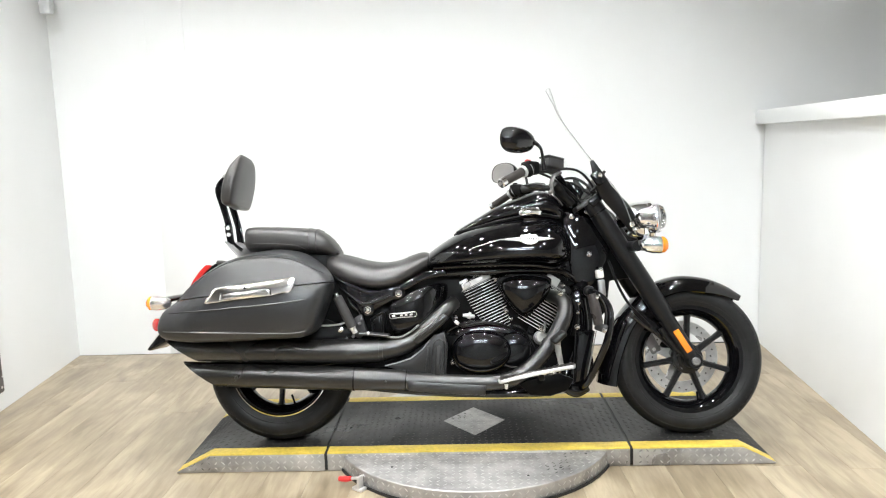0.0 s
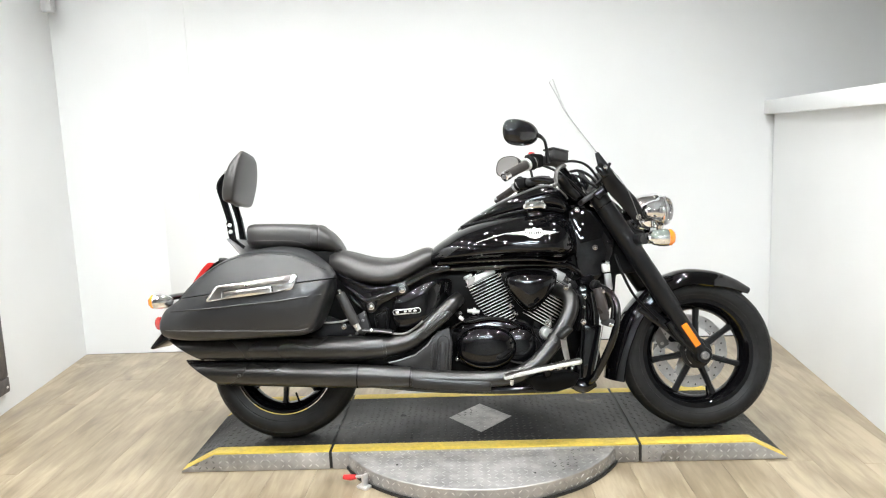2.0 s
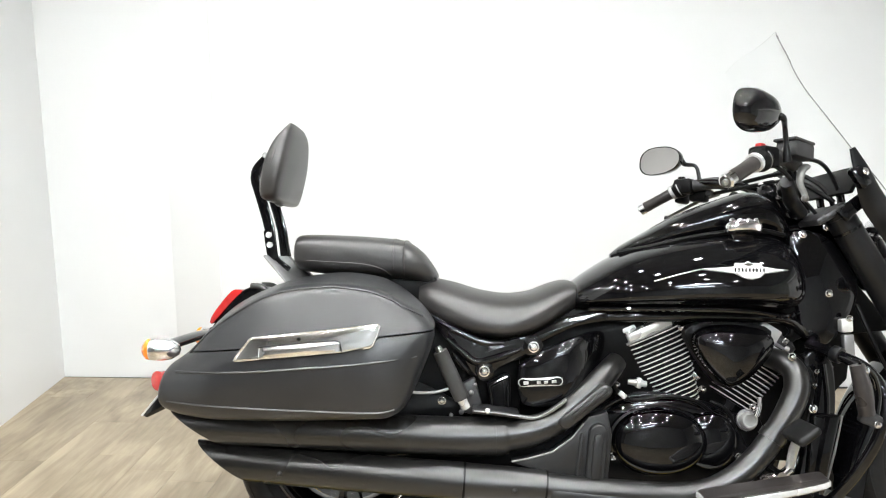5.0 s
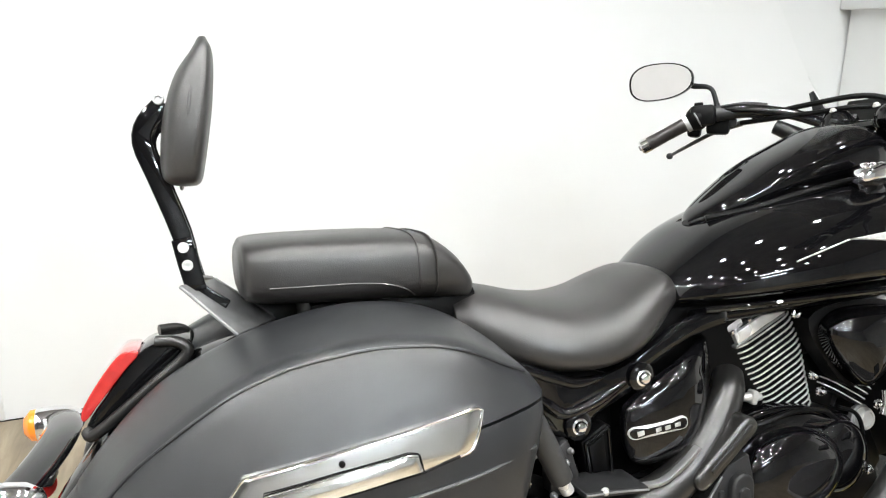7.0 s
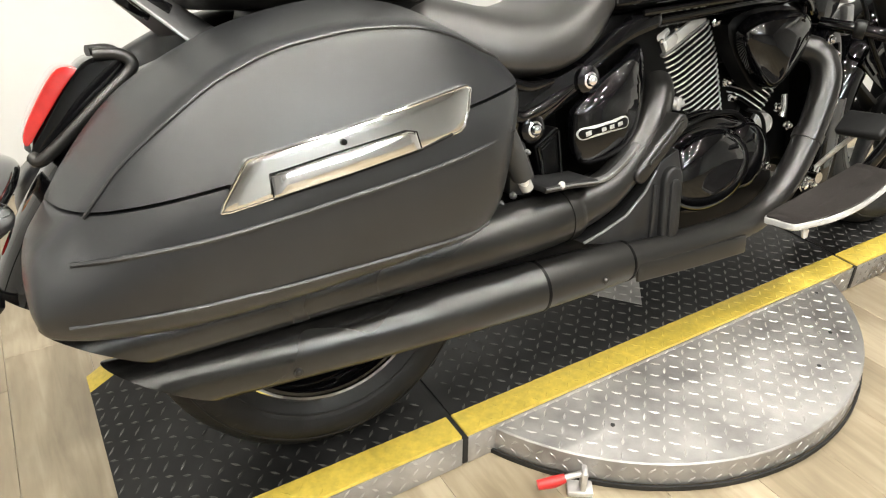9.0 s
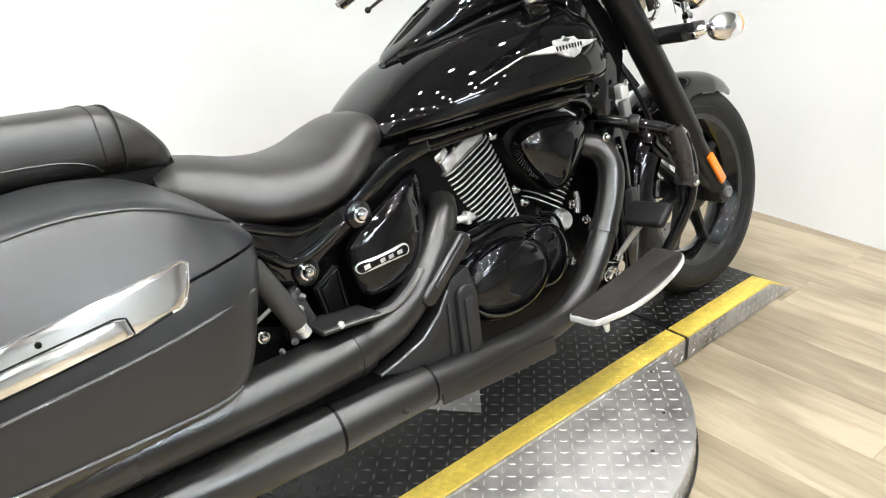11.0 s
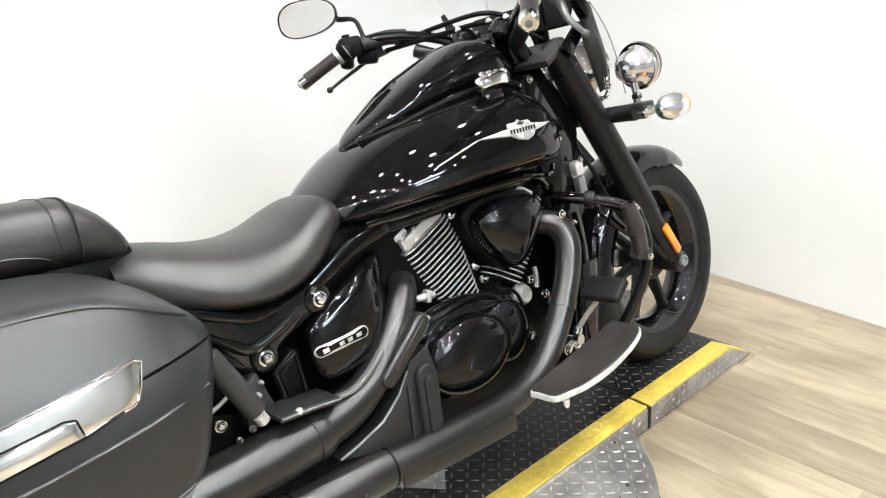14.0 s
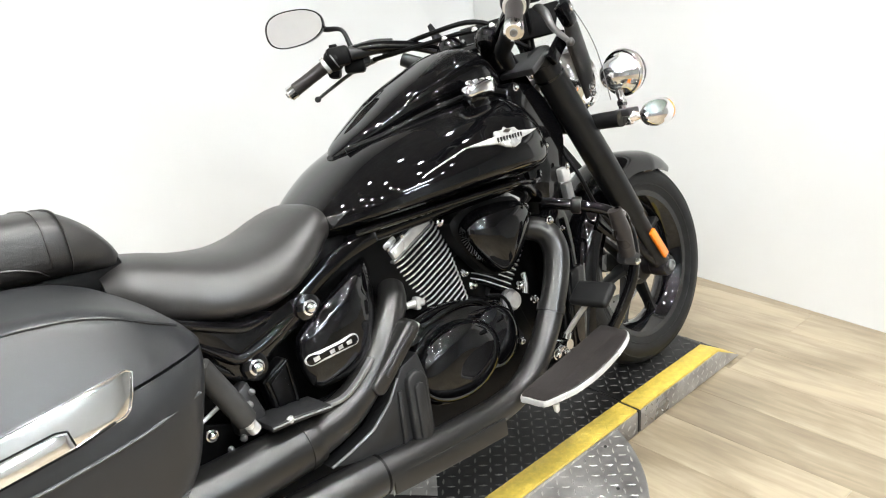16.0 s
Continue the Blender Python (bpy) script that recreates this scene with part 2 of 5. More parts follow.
def plank_material():
    m = bpy.data.materials.new("oak_plank")
    m.use_nodes = True
    nt = m.node_tree
    b = nt.nodes["Principled BSDF"]
    tc = nt.nodes.new("ShaderNodeTexCoord")
    oi = nt.nodes.new("ShaderNodeObjectInfo")
    off = nt.nodes.new("ShaderNodeVectorMath")
    off.operation = "SCALE"
    off.inputs[0].default_value = (37, 53, 11)
    nt.links.new(oi.outputs["Random"], off.inputs["Scale"])
    add = nt.nodes.new("ShaderNodeVectorMath")
    nt.links.new(tc.outputs["Object"], add.inputs[0])
    nt.links.new(off.outputs[0], add.inputs[1])
    st = nt.nodes.new("ShaderNodeVectorMath")
    st.operation = "MULTIPLY"
    st.inputs[1].default_value = (9, 1.0, 1)
    nt.links.new(add.outputs[0], st.inputs[0])
    grain = nt.nodes.new("ShaderNodeTexNoise")
    grain.inputs["Scale"].default_value = 5
    grain.inputs["Detail"].default_value = 8
    grain.inputs["Distortion"].default_value = 0.6
    nt.links.new(st.outputs[0], grain.inputs["Vector"])
    blot = nt.nodes.new("ShaderNodeTexNoise")
    blot.inputs["Scale"].default_value = 2.6
    blot.inputs["Detail"].default_value = 5
    blot.inputs["Distortion"].default_value = 0.35
    drawn = nt.nodes.new("ShaderNodeVectorMath")
    drawn.operation = "MULTIPLY"
    drawn.inputs[1].default_value = (2.6, 0.8, 1)
    nt.links.new(add.outputs[0], drawn.inputs[0])
    nt.links.new(drawn.outputs[0], blot.inputs["Vector"])
    ramp = nt.nodes.new("ShaderNodeValToRGB")
    e = ramp.color_ramp.elements
    e[0].position, e[0].color = 0.34, (0.176, 0.137, 0.090, 1)
    e[1].position, e[1].color = 0.66, (0.402, 0.333, 0.235, 1)
    mid = e.new(0.5)
    mid.color = (0.274, 0.219, 0.147, 1)
    mix = nt.nodes.new("ShaderNodeMath")
    mix.operation = "MULTIPLY_ADD"
    mix.inputs[1].default_value = 0.68
    nt.links.new(blot.outputs["Fac"], mix.inputs[0])
    half = nt.nodes.new("ShaderNodeMath")
    half.operation = "MULTIPLY"
    half.inputs[1].default_value = 0.36
    nt.links.new(grain.outputs["Fac"], half.inputs[0])
    nt.links.new(half.outputs[0], mix.inputs[2])
    rnd = nt.nodes.new("ShaderNodeMapRange")
    rnd.inputs[3].default_value, rnd.inputs[4].default_value = -0.035, 0.035
    nt.links.new(oi.outputs["Random"], rnd.inputs[0])
    tot = nt.nodes.new("ShaderNodeMath")
    nt.links.new(mix.outputs[0], tot.inputs[0])
    nt.links.new(rnd.outputs[0], tot.inputs[1])
    nt.links.new(tot.outputs[0], ramp.inputs[0])
    nt.links.new(ramp.outputs[0], b.inputs["Base Color"])
    b.inputs["Roughness"].default_value = 0.34
    b.inputs["Specular IOR Level"].default_value = 0.7
    bp = nt.nodes.new("ShaderNodeBump")
    bp.inputs["Strength"].default_value = 0.12
    bp.inputs["Distance"].default_value = 0.002
    nt.links.new(grain.outputs["Fac"], bp.inputs["Height"])
    nt.links.new(bp.outputs["Normal"], b.inputs["Normal"])
    return m


PLANK = plank_material()
LAMPGLOW = glow("lamp_lens", (0.972, 0.985, 0.968), 300.0)
TUBEGLOW = glow("tube_glow", (0.84, 0.94, 1.0), 34.0)

# ---- the bay: floor, walls, ceiling ----
BACK_L, BACK_R = (-1.83, 1.63), (4.6, 1.66)
LEFT_F, RIGHT_B, RIGHT_F = (-1.53, -1.2), (2.64, 1.64), (2.40, -1.0)
CEIL = 3.0


def wall(name, a, b, z0, z1, thick, label, away=1, paint=WALL):
    """An upright wall between two points of the plan, its thickness on the far side."""
    a, b = Vector((*a, 0)), Vector((*b, 0))
    n = (b - a).normalized().cross(V(0, 0, 1)) * thick * away
    bm = bmesh.new()
    skin([[p + V(0, 0, z0) for p in (a, b, b + n, a + n)], [p + V(0, 0, z1) for p in (a, b, b + n, a + n)]], True, bm)
    return tagged(part(name, bm, paint), label, "wall", kind="structure")


wall("wall_back", (-3.2, 1.62), BACK_R, 0, CEIL, 0.12, "plain white painted back wall of the photo bay", -1)
wall("wall_left", LEFT_F, BACK_L, 0, CEIL, 0.12, "plain white painted side wall with a framed panel", -1)
wall("wall_right", RIGHT_B, RIGHT_F, 0, 1.40, 0.14, "white half-height side partition", -1)
wall("wall_far_right", (4.6, 1.66), (4.6, -6.5), 0, CEIL, 0.12, "plain pale shop wall beyond the partition", -1, FRONTPAINT)
wall("wall_far_left", (-3.2, -6.5), (-3.2, 1.8), 0, CEIL, 0.12, "plain grey shop wall", -1, SHOPWALL)
wall("wall_front", (4.7, -6.5), (-3.3, -6.5), 0, CEIL, 0.12, "plain pale shop wall far behind the platform", -1, FRONTPAINT)
cap = bmesh.new()
d = (V(*RIGHT_F, 0) - V(*RIGHT_B, 0))
block((0.22, d.length, 0.085), (0, 0, 0), 0.006, bm=cap)
bmesh.ops.transform(cap, verts=cap.verts, matrix=pose((RIGHT_F[0] + RIGHT_B[0]) / 2 + 0.05, (RIGHT_F[1] + RIGHT_B[1]) / 2, 1.4425, 0, 0, math.degrees(math.atan2(-d.x, d.y)) ))
tagged(part("trim_ledge", cap, WALL), "white painted ledge capping the half-height partition", "ledge", kind="structure")
gap = block((0.03, d.length, 0.006), (0, 0, 0), 0.001)
bmesh.ops.transform(gap, verts=gap.verts, matrix=pose((RIGHT_F[0] + RIGHT_B[0]) / 2 + 0.13, (RIGHT_F[1] + RIGHT_B[1]) / 2, 1.488, 0, 0, math.degrees(math.atan2(-d.x, d.y))))
tagged(part("trim_gap", gap, SEAMBLACK), "thin dark joint along the back of the partition ledge", "trim", kind="structure")
pil = block((0.24, 0.016, CEIL), (-1.10, 1.6358, CEIL / 2), 0.002)
tagged(part("wall_pilaster", pil, WALL), "shallow white pilaster on the back wall", "pilaster", kind="structure")
slabc = block((8.2, 8.6, 0.1), (0.7, -2.4, CEIL + 0.05), 0)
tagged(part("ceiling", slabc, DARKCEIL), "plain grey shop ceiling with round downlights", "ceiling", kind="structure")


def ceiling_light(m):
    root = empty("ceiling_light", m, "round white recessed ceiling downlight, switched on", "ceiling light", "downlights in the ceiling")
    part("housing", lathe([(0.032, 0.0), (0.068, 0.0), (0.072, -0.006), (0.068, -0.024), (0.052, -0.026), (0.040, -0.002)], (0, 0, 0), (0, 0, 1), 24, closed=True), GREYBOX, root)
    part("lens", lathe([(0.036, -0.004), (0.036, -0.008), (0.018, -0.010)], (0, 0, 0), (0, 0, 1), 24), LAMPGLOW, root)
    return root


def tube_light(m):
    root = empty("fluorescent_light", m, "long white fluorescent ceiling batten, switched on", "ceiling light", "battens over the shop floor")
    part("housing", block((1.3, 0.12, 0.05), (0, 0, -0.025), 0.006), GREYBOX, root)
    for y in (-0.035, 0.035):
        part("tube", tube([(-0.6, y, -0.068), (0.6, y, -0.068)], 0.016, 10, 1), TUBEGLOW, root)
    return root


first = None
for ix in range(5):
    for iy in range(5):
        m = pose(-1.60 + ix * 0.86 + 0.12 * (iy % 2), 0.22 - iy * 0.92, CEIL)
        first = copy_thing(first, m) if first else ceiling_light(m)
first = None
for i in range(2):
    m = pose(0.9, -3.9 - i * 1.3, CEIL)
    first = copy_thing(first, m) if first else tube_light(m)


def framed_panel():
    """A white ribbed panel in a dark screwed frame, on the side wall."""
    a, b = Vector((*LEFT_F, 0)), Vector((*BACK_L, 0))
    u = (b - a).normalized()
    t0 = (V(0, 0.585, 0) - a).y / u.y
    at = a + u * t0
    ang = math.degrees(math.atan2(u.y, u.x)) - 90
    root = empty("wall_panel", pose(at.x + 0.002, at.y, 0, 0, 0, ang), "white ribbed panel in a dark screwed wooden frame on the wall", "wall panel")
    w, z0, z1, f = 1.25, 0.112, 1.46, 0.080
    part("panel", block((0.008, w - 2 * f, z1 - z0 - 2 * f), (0.006, -w / 2, (z0 + z1) / 2), 0), GRILLE, root, "white ribbed sheet")
    for i in range(42):
        z = z0 + f + 0.02 + i * (z1 - z0 - 2 * f - 0.04) / 41
        part("rib", block((0.010, w - 2 * f - 0.01, 0.012), (0.013, -w / 2, z), 0), GRILLE, root)
    for nm, size, c in (("frame_rail", (0.035, w, f), (0.0185, -w / 2, z1 - f / 2)), ("frame_rail", (0.035, w, f), (0.0185, -w / 2, z0 + f / 2)),
                        ("frame_stile", (0.033, f, z1 - z0 - 2 * f), (0.0175, -f / 2, (z0 + z1) / 2)), ("frame_stile", (0.033, f, z1 - z0 - 2 * f), (0.0175, -w + f / 2, (z0 + z1) / 2))):
        part(nm, block(size, c, 0.008), FRAMEWOOD, root, "dark stained wooden bar")
    part("edge_strip", block((0.008, w - 2 * f, 0.012), (0.034, -w / 2, z1 - f * 0.62), 0.002), GRILLE, root)
    for y in (-0.03, -0.45, -0.85):
        for z in (z1 - 0.02, z0 + 0.03):
            part("screw", lathe([(0.007, 0), (0.006, 0.004), (0.001, 0.005)], (0.036, y, z), (1, 0, 0), 10), STEEL, root)
    for z in (0.5, 0.95):
        part("screw", lathe([(0.007, 0), (0.006, 0.004), (0.001, 0.005)], (0.034, -0.03, z), (1, 0, 0), 10), STEEL, root)


framed_panel()
boxo = empty("wall_box", pose(-1.755, 1.50, 2.17), "small pale grey plastic fixture with a conduit high on the wall", "wall fixture")
part("body", block((0.07, 0.06, 0.09), (0, 0, 0.045), 0.01), GREYBOX, boxo)
part("conduit", tube([(0, 0.01, 0.09), (0, 0.01, CEIL - 2.17)], 0.012, 10, 1), GREYBOX, boxo)

# ---- the motorcycle: built upright, x ahead, y to its left, leaning on its side stand ----
from mathutils.bvhtree import BVHTree

LEAN = 11.1


def skin_tree(bm):
    bm.normal_update()
    return BVHTree.FromBMesh(bm)


bike = empty("motorcycle", pose(0, -0.025, 0.08, -LEAN, 0, 0), "black touring cruiser motorcycle with hard leather-look bags, leaning on a platform", "motorcycle")
FRONT, REAR = V(1.676, 0, 0.315), V(-0.072, 0, 0.318)


def strip(path, width, y0, y1, bevel=0.002, k=5, bm=None):
    """A flat bar of even width along a path in the xz plane."""
    pts = spline([(x, 0, z) for x, z in path], k) if k > 1 else [V(x, 0, z) for x, z in path]
    a, b = [], []
    for i, p in enumerate(pts):
        d = (pts[min(i + 1, len(pts) - 1)] - pts[max(i - 1, 0)]).normalized()
        n = V(-d.z, 0, d.x) * width / 2
        a.append(((p + n).x, (p + n).z))
        b.append(((p - n).x, (p - n).z))
    return slab(a + b[::-1], y0, y1, bevel, bm)


def pill_outline(x0, z0, x1, z1, r, n=8):
    a, b = V(x0, 0, z0), V(x1, 0, z1)
    d = (b - a).normalized()
    t = math.atan2(d.z, d.x)
    return [(b.x + r * math.cos(t + q), b.z + r * math.sin(t + q)) for q in [-math.pi / 2 + math.pi * i / n for i in range(n + 1)]] + [(a.x + r * math.cos(t + q), a.z + r * math.sin(t + q)) for q in [math.pi / 2 + math.pi * i / n for i in range(n + 1)]]


def smooth_outline(pts, k=4):
    return [(p.x, p.z) for p in closed_spline([(x, 0, z) for x, z in pts], k)]


def on_skin(tree, x, z, off, start=-1.0, side=1):
    """The place on a body's flank at x, z, raised by off."""
    hit, n, _, _ = tree.ray_cast(V(x, start, z), V(0, side, 0))
    if hit and n.y * side > 0:
        n = -n
    return (hit + n * off) if hit else V(x, -0.3 * side, z)


def flank_plate(tree, outline, off, thick):
    """A thin plate that follows a flank."""
    own = bmesh.new()
    pts = [V(x, 0, z) for x, z in outline]
    c = sum(pts, V(0, 0, 0)) / len(pts)
    rings = []
    for f, o in ((1.0, off - 0.002), (1.0, off + thick * 0.6), (0.94, off + thick), *((q / 16, off + thick) for q in range(14, 0, -1))):
        ring = []
        for p in pts:
            q = c + (p - c) * f
            ring.append(on_skin(tree, q.x, q.z, o))
        rings.append(ring)
    return skin(rings, True, own)


def sweep_fender(path, half, drop, thick=0.005, n=14, k=8, taper=None):
    """A mudguard: an arched section along a path in the xz plane."""
    pts = spline([(x, 0, z) for x, z in path], k)
    m = len(pts)
    outer, inner = [], []
    for i, p in enumerate(pts):
        d = (pts[min(i + 1, m - 1)] - pts[max(i - 1, 0)]).normalized()
        up = V(d.z, 0, -d.x)
        f = taper(i / (m - 1)) if taper else 1.0
        ring_o, ring_i = [], []
        for j in range(n + 1):
            u = -1 + 2 * j / n
            a = u * math.pi / 2
            y = half * f * math.copysign(abs(math.sin(a)) ** 0.8, a)
            h = drop * f * (1 - abs(math.cos(a)) ** 0.8)
            ring_o.append(p + V(0, y, 0) - up * h)
            ring_i.append(p + V(0, y * (1 - thick / half), 0) - up * (h + thick))
        outer.append(ring_o + ring_i[::-1])
    return skin(outer, True)


def bolt(at, r, h, mat, parent, axis=(0, -1, 0), name="bolt"):
    return part(name, lathe([(r * 1.3, -h * .4), (r * 1.3, h * .1), (r, h * .2), (r * .95, h * .55), (r * .72, h * .85), (r * .35, h)], at, axis, 14), mat, parent)


# -- wheels --
def wheel(name, c, radius, half, rim_r, spoke_mat, first, label):
    prof = []
    for i in range(25):
        a = -math.pi * 0.60 + 1.2 * math.pi * i / 24
        rr = radius - (radius - rim_r) * 0.5 + (radius - rim_r) * 0.5 * math.cos(a)
        prof.append((rr, half * math.copysign(min(1.0, abs(math.sin(a))) ** 0.85, a)))
    prof += [(rim_r - 0.004, half * 0.72), (rim_r - 0.004, -half * 0.72)]
    rim = bmesh.new()
    w = half * 0.80
    lathe([(rim_r + 0.006, w), (rim_r + 0.010, w - 0.006), (rim_r - 0.006, w - 0.014), (rim_r - 0.022, w * 0.55), (rim_r - 0.030, 0), (rim_r - 0.022, -w * 0.55),
           (rim_r - 0.006, -w + 0.014), (rim_r + 0.010, -w + 0.006), (rim_r + 0.006, -w), (rim_r - 0.010, -w + 0.002), (rim_r - 0.034, -w * 0.5), (rim_r - 0.042, 0), (rim_r - 0.034, w * 0.5), (rim_r - 0.010, w - 0.002)], c, (0, 1, 0), 72, rim, closed=True)
    wh = part(name, rim, GLOSS, bike, label)
    part("tyre", lathe(prof, c, (0, 1, 0), 96, closed=True), RUBBER, wh, "black road tyre with a plain shoulder")
    mid, hh = (radius + rim_r) / 2, (radius - rim_r) / 2
    for cz in (.42, -.45):
        sy = math.sqrt(1 - cz * cz) ** .85 * half
        for s in (-1, 1):
            ringp = [(mid + hh * cz + .0022 * math.cos(q), s * sy + .0016 * math.sin(q)) for q in [2 * math.pi * i / 8 for i in range(8)]]
            part("sidewall_rib", lathe(ringp, c, (0, 1, 0), 72, closed=True), RUBBER, wh)
    for i in range(7):
        a = radians(first - i * 360 / 7)
        d, n = V(math.cos(a), 0, math.sin(a)), V(-math.sin(a), 0, math.cos(a))
        rings = []
        for r, hw, hy in ((0.035, 0.017, 0.030), (0.08, 0.0125, 0.022), (0.15, 0.011, 0.017), (rim_r - 0.045, 0.013, 0.018), (rim_r - 0.028, 0.020, 0.022)):
            p = c + d * r
            rings.append([p + n * sx * hw * cx + V(0, sy * hy * cy, 0) for sx, cx, sy, cy in ((1, 1, -1, .5), (1, .5, -1, 1), (-1, .5, -1, 1), (-1, 1, -1, .5), (-1, 1, 1, .5), (-1, .5, 1, 1), (1, .5, 1, 1), (1, 1, 1, .5))])
        part("spoke", skin(rings), spoke_mat, wh)
    part("hub", lathe([(0.012, -half - 0.022), (0.030, -half - 0.020), (0.034, -half * 0.9), (0.050, -half * 0.75), (0.046, 0), (0.050, half * 0.75), (0.034, half * 0.9), (0.030, half + 0.02), (0.012, half + 0.022)], c, (0, 1, 0), 32), SATIN, wh)
    part("hub_plate", lathe([(0.020, -half * .62), (0.052, -half * .62), (0.064, -half * .52), (0.066, -half * .30), (0.060, -half * .15)], c, (0, 1, 0), 40), SATIN, wh)
    for i in range(5):
        a = radians(18 + i * 72)
        bolt(c + V(math.cos(a) * .046, -half * .62, math.sin(a) * .046), .005, .006, STEEL, wh)
    cuts = bmesh.new()
    for i in range(46):
        for sd in (-1, 1):
            ring = [[], []]
            for k in range(6):
                a = sd * math.pi * (.14 + .30 * k / 5)
                rr = (radius + rim_r) / 2 + (radius - rim_r) / 2 * math.cos(a) + .0004
                y = half * math.copysign(abs(math.sin(a)) ** 0.85, a) * 1.002
                for e, w in enumerate((-.0045, .0045)):
                    q = 2 * math.pi * (i + (.5 if sd > 0 else 0)) / 46 + .07 * k / 5 + w
                    ring[e].append(c + V(math.cos(q) * rr, y, math.sin(q) * rr))
            skin(ring, False, cuts, loop=False)
    tagged(part("tread_grooves", cuts, SEAMRUBBER, wh), kind="stuff")
    part("valve_stem", tube([c + V(0.045, 0, -rim_r + 0.044), c + V(0.038, -0.018, -rim_r + 0.080)], 0.0045, 8, 1), PLASTIC, wh)
    return wh


fw = wheel("front_wheel", FRONT, 0.318, 0.066, 0.222, SATIN, 86, "black seven-spoke cast front wheel")
rw = wheel("rear_wheel", REAR, 0.318, 0.080, 0.208, GLOSS, 86 - 180 / 7, "black cast rear wheel with a wide tyre")
part("rim_stripe", lathe([(0.2045, -0.0675), (0.2085, -0.070), (0.2120, -0.068), (0.2105, -0.063), (0.2045, -0.063)], REAR, (0, 1, 0), 72, closed=True), CHROME, rw, "polished rim edge")
for s in (1,):
    disc = bmesh.new()
    lathe([(0.108, s * 0.060), (0.158, s * 0.060), (0.158, s * 0.065), (0.108, s * 0.065)], FRONT, (0, 1, 0), 64, disc, closed=True)
    dob = part("brake_disc", disc, STEEL, fw, "drilled steel brake disc")
    for i in range(5):
        a = radians(20 + i * 72)
        d, n = V(math.cos(a), 0, math.sin(a)), V(-math.sin(a), 0, math.cos(a))
        q = [FRONT + V(0, s * 0.0625, 0) + d * r + n * w for r, w in ((0.045, 0.026), (0.118, 0.010), (0.118, -0.010), (0.045, -0.026))]
        part("carrier_arm", skin([[p + V(0, -0.003, 0) for p in q], [p + V(0, 0.003, 0) for p in q]]), ALU, dob)
        part("rivet", lathe([(0.008, -0.006), (0.008, 0.006)], FRONT + V(0, s * 0.0625, 0) + d * 0.124, (0, 1, 0), 10), STEEL, dob)
    holes = bmesh.new()
    for i in range(30):
        a = radians(i * 12)
        rr = 0.128 + 0.009 * (i % 3)
        lathe([(0.0035, -0.0032), (0.0035, 0.0032)], FRONT + V(math.cos(a) * rr, s * 0.0625, math.sin(a) * rr), (0, 1, 0), 8, holes)
    tagged(part("drillings", holes, PLASTIC, dob), kind="stuff")
    cal = block((0.060, 0.040, 0.105), (1.548, s * 0.078, 0.375), 0.012, (0, -28, 0))
    cal_ob = part("brake_caliper", cal, GREYMETAL, bike, "cast front brake caliper")
    for dz in (-0.026, 0.026):
        part("piston_cap", lathe([(0.017, 0), (0.017, 0.006), (0.012, 0.009)], (1.548 - 0.012 * dz / 0.026, s * 0.098, 0.375 + dz), (0, s, 0), 16), ALU, cal_ob)

# -- front mudguard --
ff = sweep_fender([(FRONT.x + r * math.cos(radians(a)), FRONT.z + r * math.sin(radians(a))) for a, r in ((194, .398), (181, .370), (165, .350), (145, .345), (120, .350), (98, .356), (78, .354), (62, .355), (48, .360))][::-1], 0.088, 0.065,
                  taper=lambda t: min(1.0, 0.22 + t / 0.30) ** 0.6)
front_fender = part("front_mudguard", ff, GLOSS, bike, "gloss black front mudguard")
for s in (-1, 1):
    part("stay", strip([(1.44, 0.52), (1.50, 0.47), (1.56, 0.43)], 0.05, s * 0.088, s * 0.094), GLOSS, front_fender)

# -- fork --
TOP, AX = V(1.262, -0.134, 0.994), V(1.676, -0.112, 0.315)
for s in (-1, 1):
    a, b = V(TOP.x, s * 0.134, TOP.z), V(AX.x, s * 0.112, AX.z)
    d = (b - a).normalized()
    L = (b - a).length
    leg = part("fork_leg", tube([a + d * 0.02, a + d * L * 0.5, a + d * L * 0.72], [0.0385, 0.0395, 0.037], 24, 4), SATIN, bike, "satin black fork leg with a full-length cover")
    part("fork_cap", tube([a - d * 0.010, a - d * 0.004, a + d * 0.025], [0.026, 0.035, 0.037], 20, 1), SATIN, leg)
    part("collar", tube([a + d * 0.058, a + d * 0.064], [0.0393, 0.0393], 24, 1), GLOSS, leg)
    part("slider", tube([a + d * L * 0.70, a + d * (L - 0.02), b + d * 0.015], [0.032, 0.030, 0.026], 20, 2), SATIN, leg)
    part("axle_lug", lathe([(0.030, -0.026), (0.034, -0.018), (0.034, 0.022), (0.028, 0.028)], b, (0, 1, 0), 20), SATIN, leg)
    part("axle_nut", lathe([(0.017, 0), (0.017, 0.010), (0.012, 0.012), (0.010, 0.006), (0.003, 0.006)], b + V(0, s * 0.027, 0), (0, s, 0), 16), GREYMETAL, leg)
    refl = block((0.026, 0.010, 0.105), (0, 0, 0), 0.003)
    bmesh.ops.transform(refl, verts=refl.verts, matrix=pose(1.621, s * 0.152, 0.400, 0, -31.6, 0))
    part("reflector", refl, AMBER, leg, "amber side reflector")
    part("guard_tube", tube([a + d * L * 0.80 + V(-0.05, 0, 0), a + d * L * 0.9 + V(-0.045, 0, 0), a + d * L * 0.98 + V(-0.02, 0, 0)], 0.012, 10, 4), SATIN, leg)
part("triple_clamp", slab([(1.196, .966), (1.272, 1.012), (1.282, .994), (1.206, .948)], -0.165, 0.165, 0.008), DARKALU, bike, "flat black upper fork clamp")
